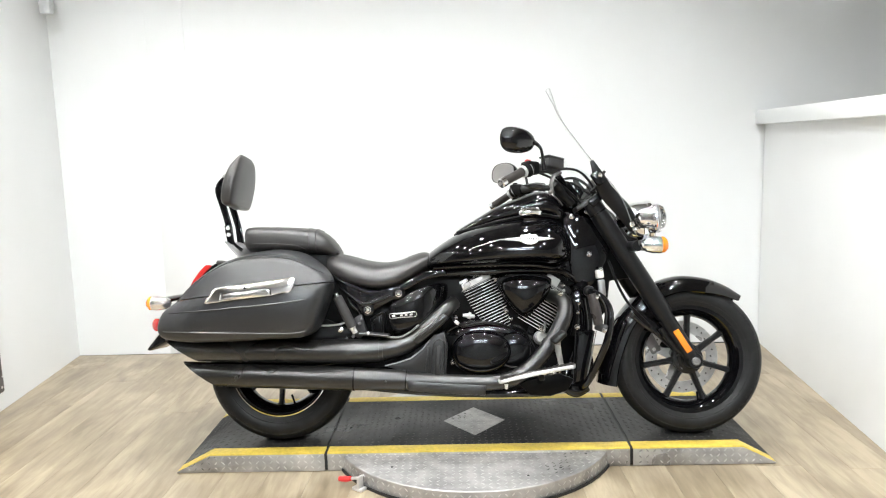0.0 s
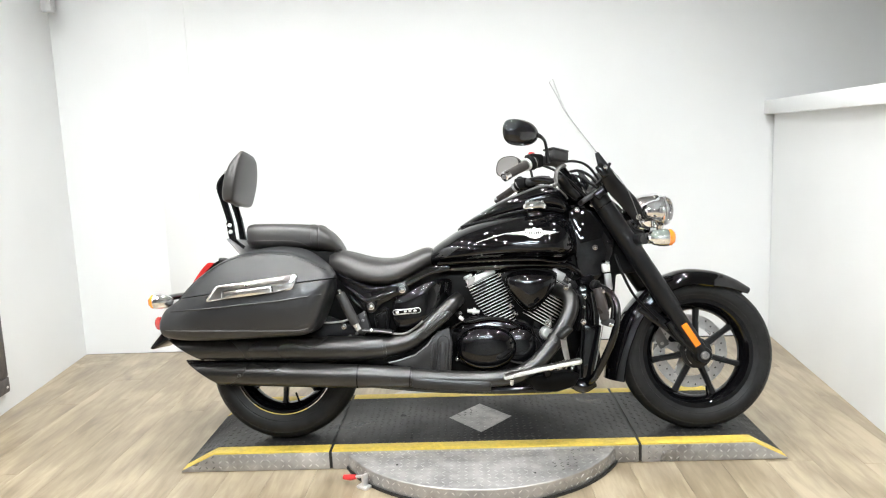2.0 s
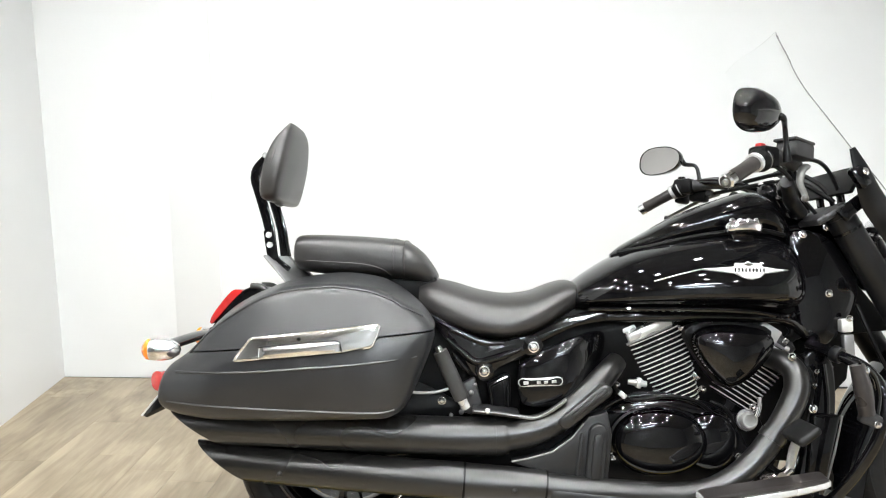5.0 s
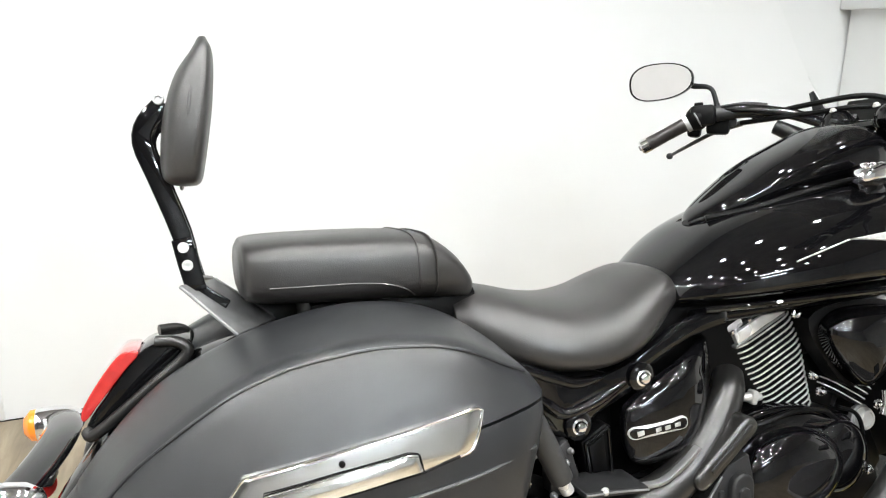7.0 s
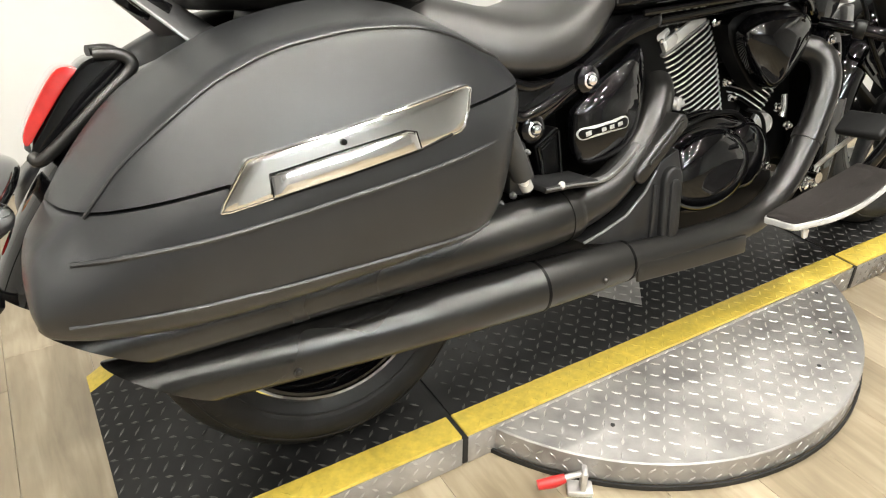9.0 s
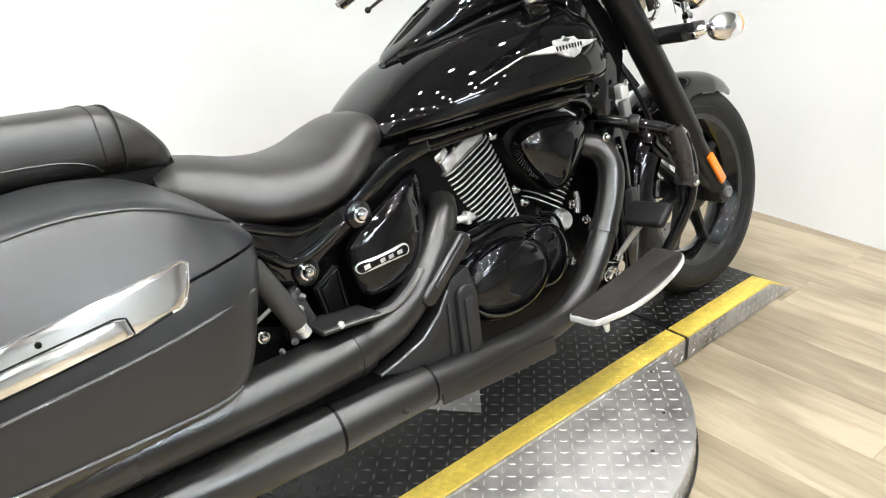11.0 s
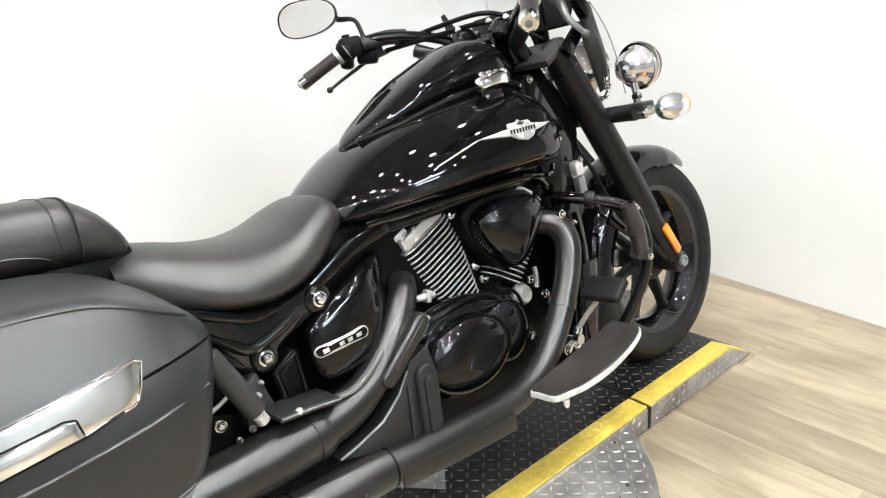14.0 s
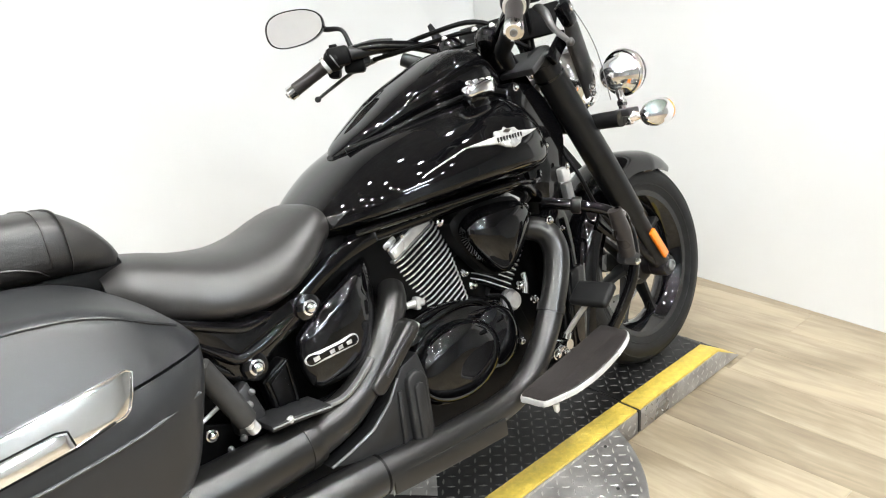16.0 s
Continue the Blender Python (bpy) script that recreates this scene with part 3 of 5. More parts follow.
part("lower_clamp", slab([(1.29, 0.82), (1.35, 0.865), (1.375, 0.835), (1.315, 0.79)], -0.10, 0.10, 0.008), SATIN, bike)
part("steering_head", tube([(1.185, 0, 1.0), (1.34, 0, 0.74)], 0.045, 20, 1), GLOSS, bike)
for s in (-1, 1):
    neck = part("neck_cover", dome(smooth_outline([(1.105, 0.945), (1.185, 0.972), (1.262, 0.968), (1.305, 0.90), (1.350, 0.82), (1.315, 0.755), (1.262, 0.705), (1.225, 0.640), (1.18, 0.66), (1.165, 0.78)]), s * 0.05, s * -0.05 * -1 if s < 0 else -0.05, 5, edge=0.02 if s < 0 else -0.02), GLOSS, bike, "gloss black steering neck cover")
    for x, z in ((1.250, 0.950), (1.186, 0.930), (1.255, 0.770)):
        bolt((x, s * 0.112, z), 0.008, 0.008, CHROME, neck, (0, s, 0))

# -- headlamp, passing lamps, indicators --
hl = part("headlamp", lathe([(0.02, -0.095), (0.05, -0.085), (0.078, -0.055), (0.090, -0.01), (0.092, 0.03), (0.096, 0.034), (0.096, 0.05), (0.088, 0.056)], (1.49, 0, 0.905), (1, 0, 0.03), 40, cap=False), CHROME, bike, "round chrome headlamp")
part("lens", lathe([(0.089, 0.050), (0.080, 0.062), (0.055, 0.072), (0.02, 0.076)], (1.49, 0, 0.905), (1, 0, 0.03), 40), GLASS, hl, "clear headlamp glass")
part("reflector_bowl", lathe([(0.02, -0.07), (0.06, -0.02), (0.086, 0.045)], (1.49, 0, 0.905), (1, 0, 0.03), 32, cap=False), ALU, hl)
part("lamp_bracket", strip([(1.38, 0.86), (1.42, 0.83), (1.47, 0.81)], 0.05, -0.05, 0.05), SATIN, bike)
bar = part("lamp_bar", tube([(1.40, -0.10, 0.795), (1.43, -0.18, 0.795), (1.435, -0.225, 0.794)], 0.022, 14, 3), SATIN, bike, "black lamp bar")
part("bar_arm", tube([(1.40, 0.10, 0.795), (1.43, 0.18, 0.795), (1.435, 0.225, 0.794)], 0.022, 14, 3), SATIN, bar)
part("bar_middle", tube([(1.40, -0.11, 0.795), (1.40, 0.11, 0.795)], 0.020, 14, 1), SATIN, bar)
for s in (-1, 1):
    c = V(1.500, s * 0.200, 0.906)
    lamp = part("passing_lamp", lathe([(0.003, -0.066), (0.020, -0.062), (0.036, -0.047), (0.043, -0.026), (0.046, -0.010), (0.052, -0.004), (0.059, 0.004), (0.0605, 0.010), (0.059, 0.014), (0.054, 0.015)], c, (1, 0, 0), 36, cap=False), CHROME, bike, "chrome passing lamp with a wide bezel")
    part("bezel_ring", lathe([(0.0595, -0.002), (0.0625, 0.003), (0.0625, 0.009), (0.0595, 0.012)], c, (1, 0, 0), 36, closed=True), CHROME, lamp)
    part("lens", lathe([(0.0585, 0.012), (0.058, 0.026), (0.050, 0.042), (0.032, 0.052), (0.01, 0.056)], c, (1, 0, 0), 36), GLASS, lamp, "bulging clear lamp glass")
    part("bowl", lathe([(0.01, -0.03), (0.03, -0.015), (0.053, 0.022)], c, (1, 0, 0), 24, cap=False), ALU, lamp)
    part("stalk", tube([c + V(-0.020, 0, -0.040), (1.475, s * 0.205, 0.838), (1.462, s * 0.215, 0.806)], [0.013, 0.009, 0.012], 12, 3), CHROME, lamp)
    part("stalk_nut", lathe([(0.011, 0), (0.015, 0.004), (0.015, 0.014), (0.011, 0.018)], (1.470, s * 0.208, 0.822), (0, 0, 1), 6), CHROME, lamp)
    part("clamp", block((0.048, 0.056, 0.020), (1.460, s * 0.222, 0.806), 0.005), DARKALU, lamp)
    part("clamp_cap", block((0.040, 0.050, 0.022), (1.460, s * 0.224, 0.784), 0.008), CHROME, lamp)
    c = V(1.482, s * 0.300, 0.793)
    sig = part("indicator", lathe([(0.004, -0.058), (0.016, -0.052), (0.028, -0.034), (0.034, -0.010), (0.035, 0.018), (0.034, 0.024)], c, (1, 0, 0), 28), CHROME, bike, "chrome bullet indicator")
    part("lens", lathe([(0.0335, 0.022), (0.032, 0.036), (0.022, 0.048), (0.006, 0.052)], c, (1, 0, 0), 28), AMBER, sig, "amber indicator lens")
    part("stem", tube([(1.455, s * 0.240, 0.793), (1.464, s * 0.262, 0.793), (1.470, s * 0.280, 0.793)], [0.016, 0.010, 0.012], 14, 2), CHROME, sig)

# -- windscreen --
rows = []
prof = spline([(1.515, 0, 0.845), (1.455, 0, 1.00), (1.345, 0, 1.145), (1.254, 0, 1.280), (1.206, 0, 1.365), (1.166, 0, 1.485)], 6)
N = 20
for i, p in enumerate(prof):
    t = i / (len(prof) - 1)
    hw = 0.205 + 0.022 * math.sin(math.pi * min(1, t * 1.6)) - 0.012 * max(0, t - 0.45) / 0.55
    top = 0.035 * max(0, t - 0.85) / 0.15
    rows.append([p + V(-0.045 - 0.040 * (2 * j / N - 1) ** 2, hw * (2 * j / N - 1), -top * (2 * j / N - 1) ** 4) for j in range(N + 1)])
sheet = []
for r in rows:
    sheet.append(r + [q + V(0.0014, 0, 0.0007) for q in r[::-1]])
screen = part("windscreen", skin(sheet), SHIELD, bike, "tall clear touring windscreen")
screen.visible_shadow = False
part("edge_line", tube([r[0] for r in rows], 0.0013, 6, 1), EDGEGREY, screen, "thin polished edge")
for s in (-1, 1):
    br = part("screen_bracket", tube([(1.255, s * .236, 1.146), (1.282, s * .230, 1.085), (1.322, s * .205, 1.015), (1.392, s * .165, .945), (1.447, s * .130, .872)], [.008, .022, .033, .034, .024], 16, 6, flat=.30), SATIN, bike, "black windscreen bracket")
    part("bracket_knuckle", block((.034, .030, .060), (1.276, s * .228, 1.072), .009, (0, -32, 0)), GLOSS, br)
    part("strut", strip([(1.255, .972), (1.285, 1.000), (1.325, 1.030)], .036, s * .170, s * .186, .005, 3), GLOSS, br)
    for x, y, z in ((1.285, .236, 1.085), (1.432, .150, 0.888), (1.446, .140, 0.870)):
        bolt((x, s * y, z), 0.009, 0.010, CHROME, br, (0, s, 0))
dash = part("dash_panel", block((0.012, 0.36, 0.085), (1.300, 0, 1.075), 0.004, (0, 28, 0)), PLASTIC, bike, "black dash panel behind the windscreen")
for s in (-1, 1):
    part("dash_post", block((.016, .022, .085), (1.312, s * .060, 1.035), .004, (0, -8, 0)), GLOSS, dash)

# -- handlebar and its controls --
hb = part("handlebar", tube([(0.882, -0.418, 1.041), (0.965, -0.355, 1.090), (1.045, -0.285, 1.115), (1.125, -0.18, 1.092), (1.170, -0.07, 1.050), (1.170, 0.07, 1.050), (1.125, 0.18, 1.092), (1.045, 0.285, 1.115), (0.965, 0.355, 1.090), (0.882, 0.418, 1.041)], 0.0135, 14, 7), GLOSS, bike, "wide black pulled-back handlebar")
for s in (-1, 1):
    rz = part("riser", tube([(1.205, s * 0.055, 0.985), (1.190, s * 0.055, 1.025), (1.170, s * 0.06, 1.056)], [0.026, 0.030, 0.034], 18, 3), GLOSS, hb, "stout black handlebar riser")
    part("riser_cap", ball((1.166, s * .072, 1.058), (.034, .038, .032), 18, 10), GLOSS, rz)
    for k in (-1, 1):
        bolt((1.150 + k * .012, s * (.075 + k * .018), 1.086), .006, .006, STEEL, rz, (-.3, 0, 1))
    part("hose_guide", tube([(1.105, s * .20, 1.062), (1.128, s * .165, 1.040), (1.150, s * .125, 1.018), (1.190, s * .10, .985)], [.018, .020, .020, .016], 14, 5), SATIN, rz)
    g = part("grip", tube([(0.882, s * 0.418, 1.041), (0.922, s * 0.3875, 1.0645), (0.963, s * 0.3565, 1.089)], [0.0185, 0.0175, 0.0185], 18, 4), GRIP, hb, "black rubber grip")
    part("bar_end", tube([(0.870, s * 0.427, 1.034), (0.873, s * 0.4248, 1.0357), (0.887, s * 0.414, 1.044)], [0.015, 0.0195, 0.0195], 18, 1), CHROME, g)
    part("end_screw", lathe([(.0075, 0), (.0075, .003), (.005, .004), (.004, .001), (.0003, .001)], (0.8695, s * 0.4274, 1.0337), (-.72, s * .54, -.43), 14), GREYMETAL, g)
    part("grip_flange", tube([(0.960, s * 0.3585, 1.0872), (0.968, s * 0.3525, 1.092)], [0.024, 0.024], 18, 1), ALU, g)
    sw = part("switch_housing", block((0.062, 0.052, 0.052), (0.995, s * 0.332, 1.106), 0.010, (0, 0, s * -37)), PLASTIC, hb, "black switch housing")
    part("pod", ball((.984, s * .341, 1.100), (.030, .030, .032), 16, 10), PLASTIC, sw, "rounded switch pod")
    part("pod_seam", lathe([(.0300, -.002), (.0312, 0), (.0300, .002)], (.984, s * .341, 1.100), (.72, s * -.54, .43), 20, cap=False), GREYMETAL, sw)
    part("switch", block((0.022, 0.016, 0.012), (0.986, s * 0.334, 1.134), 0.003, (0, 0, s * -37)), REDPLASTIC if s < 0 else PLASTIC, sw, "small switch button")
    if s > 0:
        mc = part("lever_perch", block((0.050, 0.035, 0.022), (1.060, 0.322, 1.085), 0.006, (0, 6, -35)), DARKALU, hb, "dark metal lever perch")
    else:
        mc = part("master_cylinder", block((0.080, 0.058, 0.040), (1.088, -0.290, 1.128), 0.008, (0, 6, 35)), DARKALU, hb, "dark metal fluid reservoir")
        part("reservoir_lid", block((0.084, 0.062, 0.008), (1.086, s * 0.290, 1.150), 0.003, (0, 6, s * -35)), DARKALU, mc)
        part("sight_glass", lathe([(.009, 0), (.009, .003), (.006, .004)], (1.056, -.312, 1.128), (-.57, -.82, 0), 14), GREYMETAL, mc)
        for k in (-1, 1):
            part("lid_screw", lathe([(.004, 0), (.003, .002)], (1.086 + k * .026, -.290 + k * .018, 1.1535 - k * .003), (0, 0, 1), 8), STEEL, mc)
    part("body", tube([(1.020, s * 0.312, 1.107), (1.075, s * 0.272, 1.112), (1.110, s * 0.235, 1.104)], 0.02, 12, 3), DARKALU, mc)
    part("lever", tube([(1.115, s * 0.285, 1.090), (1.088, s * 0.325, 1.072), (1.074, s * 0.350, 1.040), (1.072, s * 0.376, 1.014), (1.066, s * 0.394, 1.002)] if s < 0 else [(1.095, 0.305, 1.080), (1.055, 0.365, 1.062), (1.000, 0.410, 1.030), (0.965, 0.430, 1.010)], [0.013, 0.0105, 0.008, 0.007, 0.006] if s < 0 else [0.013, 0.0095, 0.008, 0.007], 12, 6, flat=0.6), LEVER, mc, "curved hand lever")
    part("lever_ball", ball((1.064, -0.398, 1.000) if s < 0 else (0.962, 0.432, 1.008), (0.009, 0.009, 0.009), 12, 8), LEVER if s < 0 else DARKALU, mc)
    if s > 0:
        part("lever_bracket", block((.058, .044, .046), (1.045, .335, 1.078), .010, (0, 6, -40)), PLASTIC, mc)
        part("switch_lobe", block((.034, .060, .040), (1.000, .372, 1.072), .010, (0, 10, -40)), PLASTIC, sw)
        part("horn_button", lathe([(.010, 0), (.010, .008), (.004, .010)], (.985, .366, 1.072), (-.8, -.6, 0), 14), GREYMETAL, sw)
    # mirror: an oval shell turned towards the rider
    nrm = (V(-0.78, -0.60, 0.10) if s > 0 else V(-0.66, 0.75, 0.08)).normalized()
    wide = V(0.60, -s * 0.78, 0).normalized()
    wide = (wide - nrm * wide.dot(nrm)).normalized()
    up = nrm.cross(wide)
    if up.z < 0:
        up = -up
    cen = V(0.941, s * 0.425, 1.200 if s < 0 else 1.205)

    def oval(f, off, cen=cen, wide=wide, up=up, nrm=nrm):
        ring = []
        for i in range(36):
            a = 2 * math.pi * i / 36
            ca, sa = math.cos(a), math.sin(a)
            w = 0.086 * math.copysign(abs(ca) ** 0.8, ca)
            h = 0.049 * (1 - 0.14 * ca) * math.copysign(abs(sa) ** 0.85, sa)
            ring.append(cen + wide * (w * f) + up * (h * f) + nrm * off)
        return ring

    mir = part("mirror", skin([oval(0.955, 0.008), oval(1.0, 0.010), oval(1.0, 0.002), oval(0.94, -0.014), oval(0.75, -0.028), oval(0.4, -0.036), oval(0.05, -0.038)], True), GLOSS, hb, "oval black rear-view mirror")
    part("mirror_glass", skin([oval(0.945, 0.0085), oval(0.94, 0.0095), oval(0.5, 0.0096), oval(0.03, 0.0096)], True), MIRROR, mir)
    inner = cen + wide * 0.07 - nrm * 0.012
    if (cen + wide * 0.07).x < cen.x:
        inner = cen - wide * 0.07 - nrm * 0.012
    part("mirror_stem", tube([inner, (1.015, s * 0.395, 1.190), (1.037, s * 0.352, 1.178), (1.045, s * 0.340, 1.14), (1.050, s * 0.335, 1.095)], [0.011, 0.008, 0.006, 0.0065, 0.011], 12, 5), SATIN, mir)
cables = [[(1.10, 0.27, 1.09), (1.15, 0.14, 1.108), (1.22, 0.02, 1.112), (1.28, -0.05, 1.05), (1.30, -0.06, 0.95)],
          [(1.08, -0.255, 1.105), (1.17, -0.20, 1.12), (1.24, -0.14, 1.10), (1.30, -0.09, 1.02), (1.32, -0.08, 0.90)],
          [(1.08, 0.29, 1.08), (1.13, 0.13, 1.085), (1.20, -0.02, 1.085), (1.28, -0.09, 1.02)],
          [(1.02, -0.312, 1.095), (1.10, -0.22, 1.075), (1.18, -0.11, 1.035), (1.26, -0.08, 0.96)]]
for i, c in enumerate(cables):
    part("cable", tube(c, 0.0065 if i % 2 == 0 else 0.0055, 8, 6), SATIN if i % 2 else PLASTIC, hb, "black control cable")

# -- tank and its console --
TANK = [(.555, 0, .742, .085, .024, .020, 2.2), (.575, 0, .742, .125, .050, .028, 2.2), (.63, 0, .750, .170, .082, .034, 2.2), (.70, 0, .758, .206, .114, .040, 2.2), (.80, 0, .766, .234, .141, .046, 2.2),
        (.91, 0, .772, .249, .160, .050, 2.2), (1.01, 0, .774, .254, .172, .054, 2.2), (1.09, 0, .774, .246, .168, .060, 2.2), (1.14, 0, .776, .218, .146, .058, 2.2), (1.168, 0, .785, .165, .102, .050, 2.2), (1.18, 0, .795, .10, .055, .035, 2.2)]
tb = loft(TANK, 56, 6)
tank_tree = skin_tree(tb)
tank = part("fuel_tank", tb, GLOSS, bike, "gloss black teardrop fuel tank")
part("seam_flange", tube([(.60, -.165, .722), (.70, -.198, .726), (.85, -.222, .728), (1.00, -.226, .724), (1.09, -.212, .712), (1.145, -.175, .722)], 0.006, 8, 6), GLOSS, tank)
part("console", loft([(.685, 0, .868, .012, .006, .010, 2), (.715, 0, .882, .045, .016, .022, 2.2), (.78, 0, .910, .075, .026, .035, 2.4), (.87, 0, .945, .098, .041, .05, 2.5), (.97, 0, .972, .112, .054, .065, 2.5), (1.05, 0, .985, .118, .066, .07, 2.4), (1.10, 0, .982, .116, .062, .07, 2.4), (1.145, 0, .955, .10, .045, .06, 2.4), (1.178, 0, .925, .06, .015, .03, 2.2)], 40, 6), GLOSS, tank, "gloss black instrument console")
# near-black strip laid along the tank as the console's shadow line
part("console_shade_line", tube([(.70, -.045, .878), (.78, -.088, .893), (.87, -.114, .915), (.97, -.128, .932), (1.06, -.134, .938), (1.13, -.124, .926)], 0.007, 8, 6), PLASTIC, tank, "dark strip standing in for the shadow under the console")
fc = part("tank_cap", loft([(.957, -.168, .944, .008, .004, .006, 2.4), (.964, -.168, .944, .018, .012, .016, 3), (.985, -.168, .946, .024, .017, .015, 3.2), (1.020, -.166, .948, .025, .018, .016, 3.2), (1.046, -.164, .947, .018, .012, .018, 3), (1.056, -.164, .946, .008, .004, .006, 2.4)], 28, 4), CHROME, tank, "small chrome lever cap on the tank shoulder")
part("cap_neck", block((.06, .04, .04), (1.005, -.150, .915), .010, (-25, 0, 0)), GLOSS, fc)
for dx in (-.030, -.010, .012, .032):
    part("cap_rib", ball((1.005 + dx, -.172, .960), (.009, .014, .009), 12, 8), CHROME, fc)
wing = [(.872, .831), (.93, .836), (.955, .838), (.960, .848), (.985, .848), (.992, .853), (1.0, .848), (1.022, .847), (1.028, .838), (1.06, .834), (1.095, .831), (1.06, .825), (1.03, .822), (1.018, .812), (.996, .806), (.974, .812), (.955, .822), (.92, .826)]
em = part("tank_badge", flank_plate(tank_tree, wing, 0.001, 0.004), BADGE, tank, "silver winged badge")
for i in range(9):
    p = on_skin(tank_tree, .957 + i * 0.0088, 0.829, 0.006)
    part("badge_bar", block((0.004, 0.002, 0.010), p, 0), SATIN, em)
part("badge_crest", flank_plate(tank_tree, [(.978, .842), (.992, .847), (1.006, .842), (.992, .838)], 0.005, 0.002), CHROME, em)
part("tank_stripe", tube([on_skin(tank_tree, x, z, 0.0008) for x, z in ((.76, .800), (.80, .812), (.84, .823), (.872, .831))], 0.0016, 6, 4), BADGE, tank, "thin silver pinstripe")

# -- seats and backrest --
SEAT = [(.140, 0, .735, .105, .060, .035, 2.4), (.18, 0, .718, .140, .082, .040, 2.4), (.24, 0, .692, .174, .096, .040, 2.4), (.31, 0, .676, .192, .092, .040, 2.4), (.385, 0, .673, .194, .085, .042, 2.4),
        (.45, 0, .686, .182, .080, .042, 2.4), (.505, 0, .710, .158, .077, .040, 2.4), (.548, 0, .736, .134, .062, .040, 2.4), (.578, 0, .748, .112, .044, .034, 2.4), (.594, 0, .752, .080, .024, .024, 2.2)]
seat = part("rider_seat", loft(SEAT, 48, 6), LEATHER, bike, "low scooped black vinyl rider seat")
part("seat_base", block((.30, .17, .09), (.04, 0, .765), .02), PLASTIC, seat, "black seat pan")
PILL = [(-.214, 0, .868, .080, .022, .028, 2.6), (-.208, 0, .870, .112, .040, .044, 3.2), (-.184, 0, .871, .132, .050, .056, 3.6), (-.06, 0, .865, .138, .054, .062, 3.6), (.05, 0, .857, .138, .055, .060, 3.5), (.100, 0, .851, .134, .053, .060, 3.2), (.142, 0, .836, .122, .040, .052, 2.8), (.170, 0, .818, .100, .024, .040, 2.5), (.188, 0, .804, .06, .010, .02, 2.2)]
pb = loft(PILL, 48, 6)
pill_tree = skin_tree(pb)
pill = part("pillion_seat", pb, LEATHER, bike, "raised black vinyl pillion pad")
for x, r in ((.070, .0011), (.100, .0011)):
    f = loft([(x - r, 0, .8565 - (x - .07) * .16, .1398, .0565, .058, 3.4), (x + r, 0, .8562 - (x - .07) * .16, .1398 - (x - .07) * .06, .0562, .058, 3.4)], 48, 1)
    part("piping", f, GRIP, pill, "stitched cross seam")
part("side_seam", tube([on_skin(pill_tree, x, z, 0.0006) for x, z in ((-.17, .846), (-.10, .843), (-.04, .840), (.01, .834), (.045, .822), (.064, .808))], 0.0017, 6, 5), LEATHER, pill)
PAD = [(1.012, 0, -.272, .110, .012, .012, 3.2), (1.018, 0, -.272, .138, .020, .030, 4.0), (1.036, 0, -.268, .152, .022, .042, 4.2), (1.08, 0, -.259, .160, .023, .048, 4.0), (1.13, 0, -.249, .158, .023, .048, 3.8), (1.18, 0, -.240, .142, .021, .038, 3.4), (1.215, 0, -.233, .118, .016, .020, 3.0), (1.236, 0, -.231, .086, .008, .010, 2.6)]
pb = loft(PAD, 44, 5)
for v in pb.verts:
    v.co = V(v.co.z, v.co.y, v.co.x)
pad = part("backrest", pb, LEATHER, bike, "padded black passenger backrest")
part("pad_seam", tube([V(-.262 + 0.022 * math.sin(a), 0.158 * math.cos(a) * (1 - .1 * max(0, math.sin(a)) ** 3), 1.118 + 0.110 * math.sin(a)) for a in [2 * math.pi * i / 40 for i in range(41)]], 0.0028, 6, 1), LEATHER, pad)
for s in (-1, 1):
    fr = part("sissy_bar", strip([(-.235, .815), (-.272, .845), (-.281, .870), (-.290, .936), (-.318, 1.030), (-.333, 1.080), (-.324, 1.112), (-.296, 1.140)], 0.029, s * 0.066, s * 0.075, 0.003, 3), GLOSS, bike, "flat black backrest bar")
    quad = [V(-.300, s * .090, .862), V(-.249, s * .020, .859), V(-.154, s * .020, .781), V(-.222, s * .115, .780)]
    part("foot", bevelled(skin([quad, [p + V(-.003, 0, -.0045) for p in quad]]), .0015, 2), GREYMETAL, fr, "wide bent mounting foot")
    part("mount_plate", strip([(-.276, .848), (-.2845, .890), (-.291, .932)], .031, s * .0745, s * .0790, .002, 2), GLOSS, fr, "short bolted gloss plate")
    for x, z in ((-.2895, .918), (-.2860, .890)):
        part("bolt", lathe([(.0085, 0), (.0085, .006), (.0075, .0075), (.0045, .0075), (.0040, .003), (.0002, .003)], (x, s * .0785, z), (0, s, 0), 16), ALU, fr)
    part("bolt", lathe([(.009, 0), (.009, .006), (.008, .008), (.0045, .008), (.0040, .003), (.0002, .003)], (-.303, s * .075, 1.145), (0, s, 0), 16), ALU, fr)
part("cross_bar", tube([(-.30, -.07, 1.10), (-.30, .07, 1.10)], 0.008, 8, 1), GLOSS, pad)

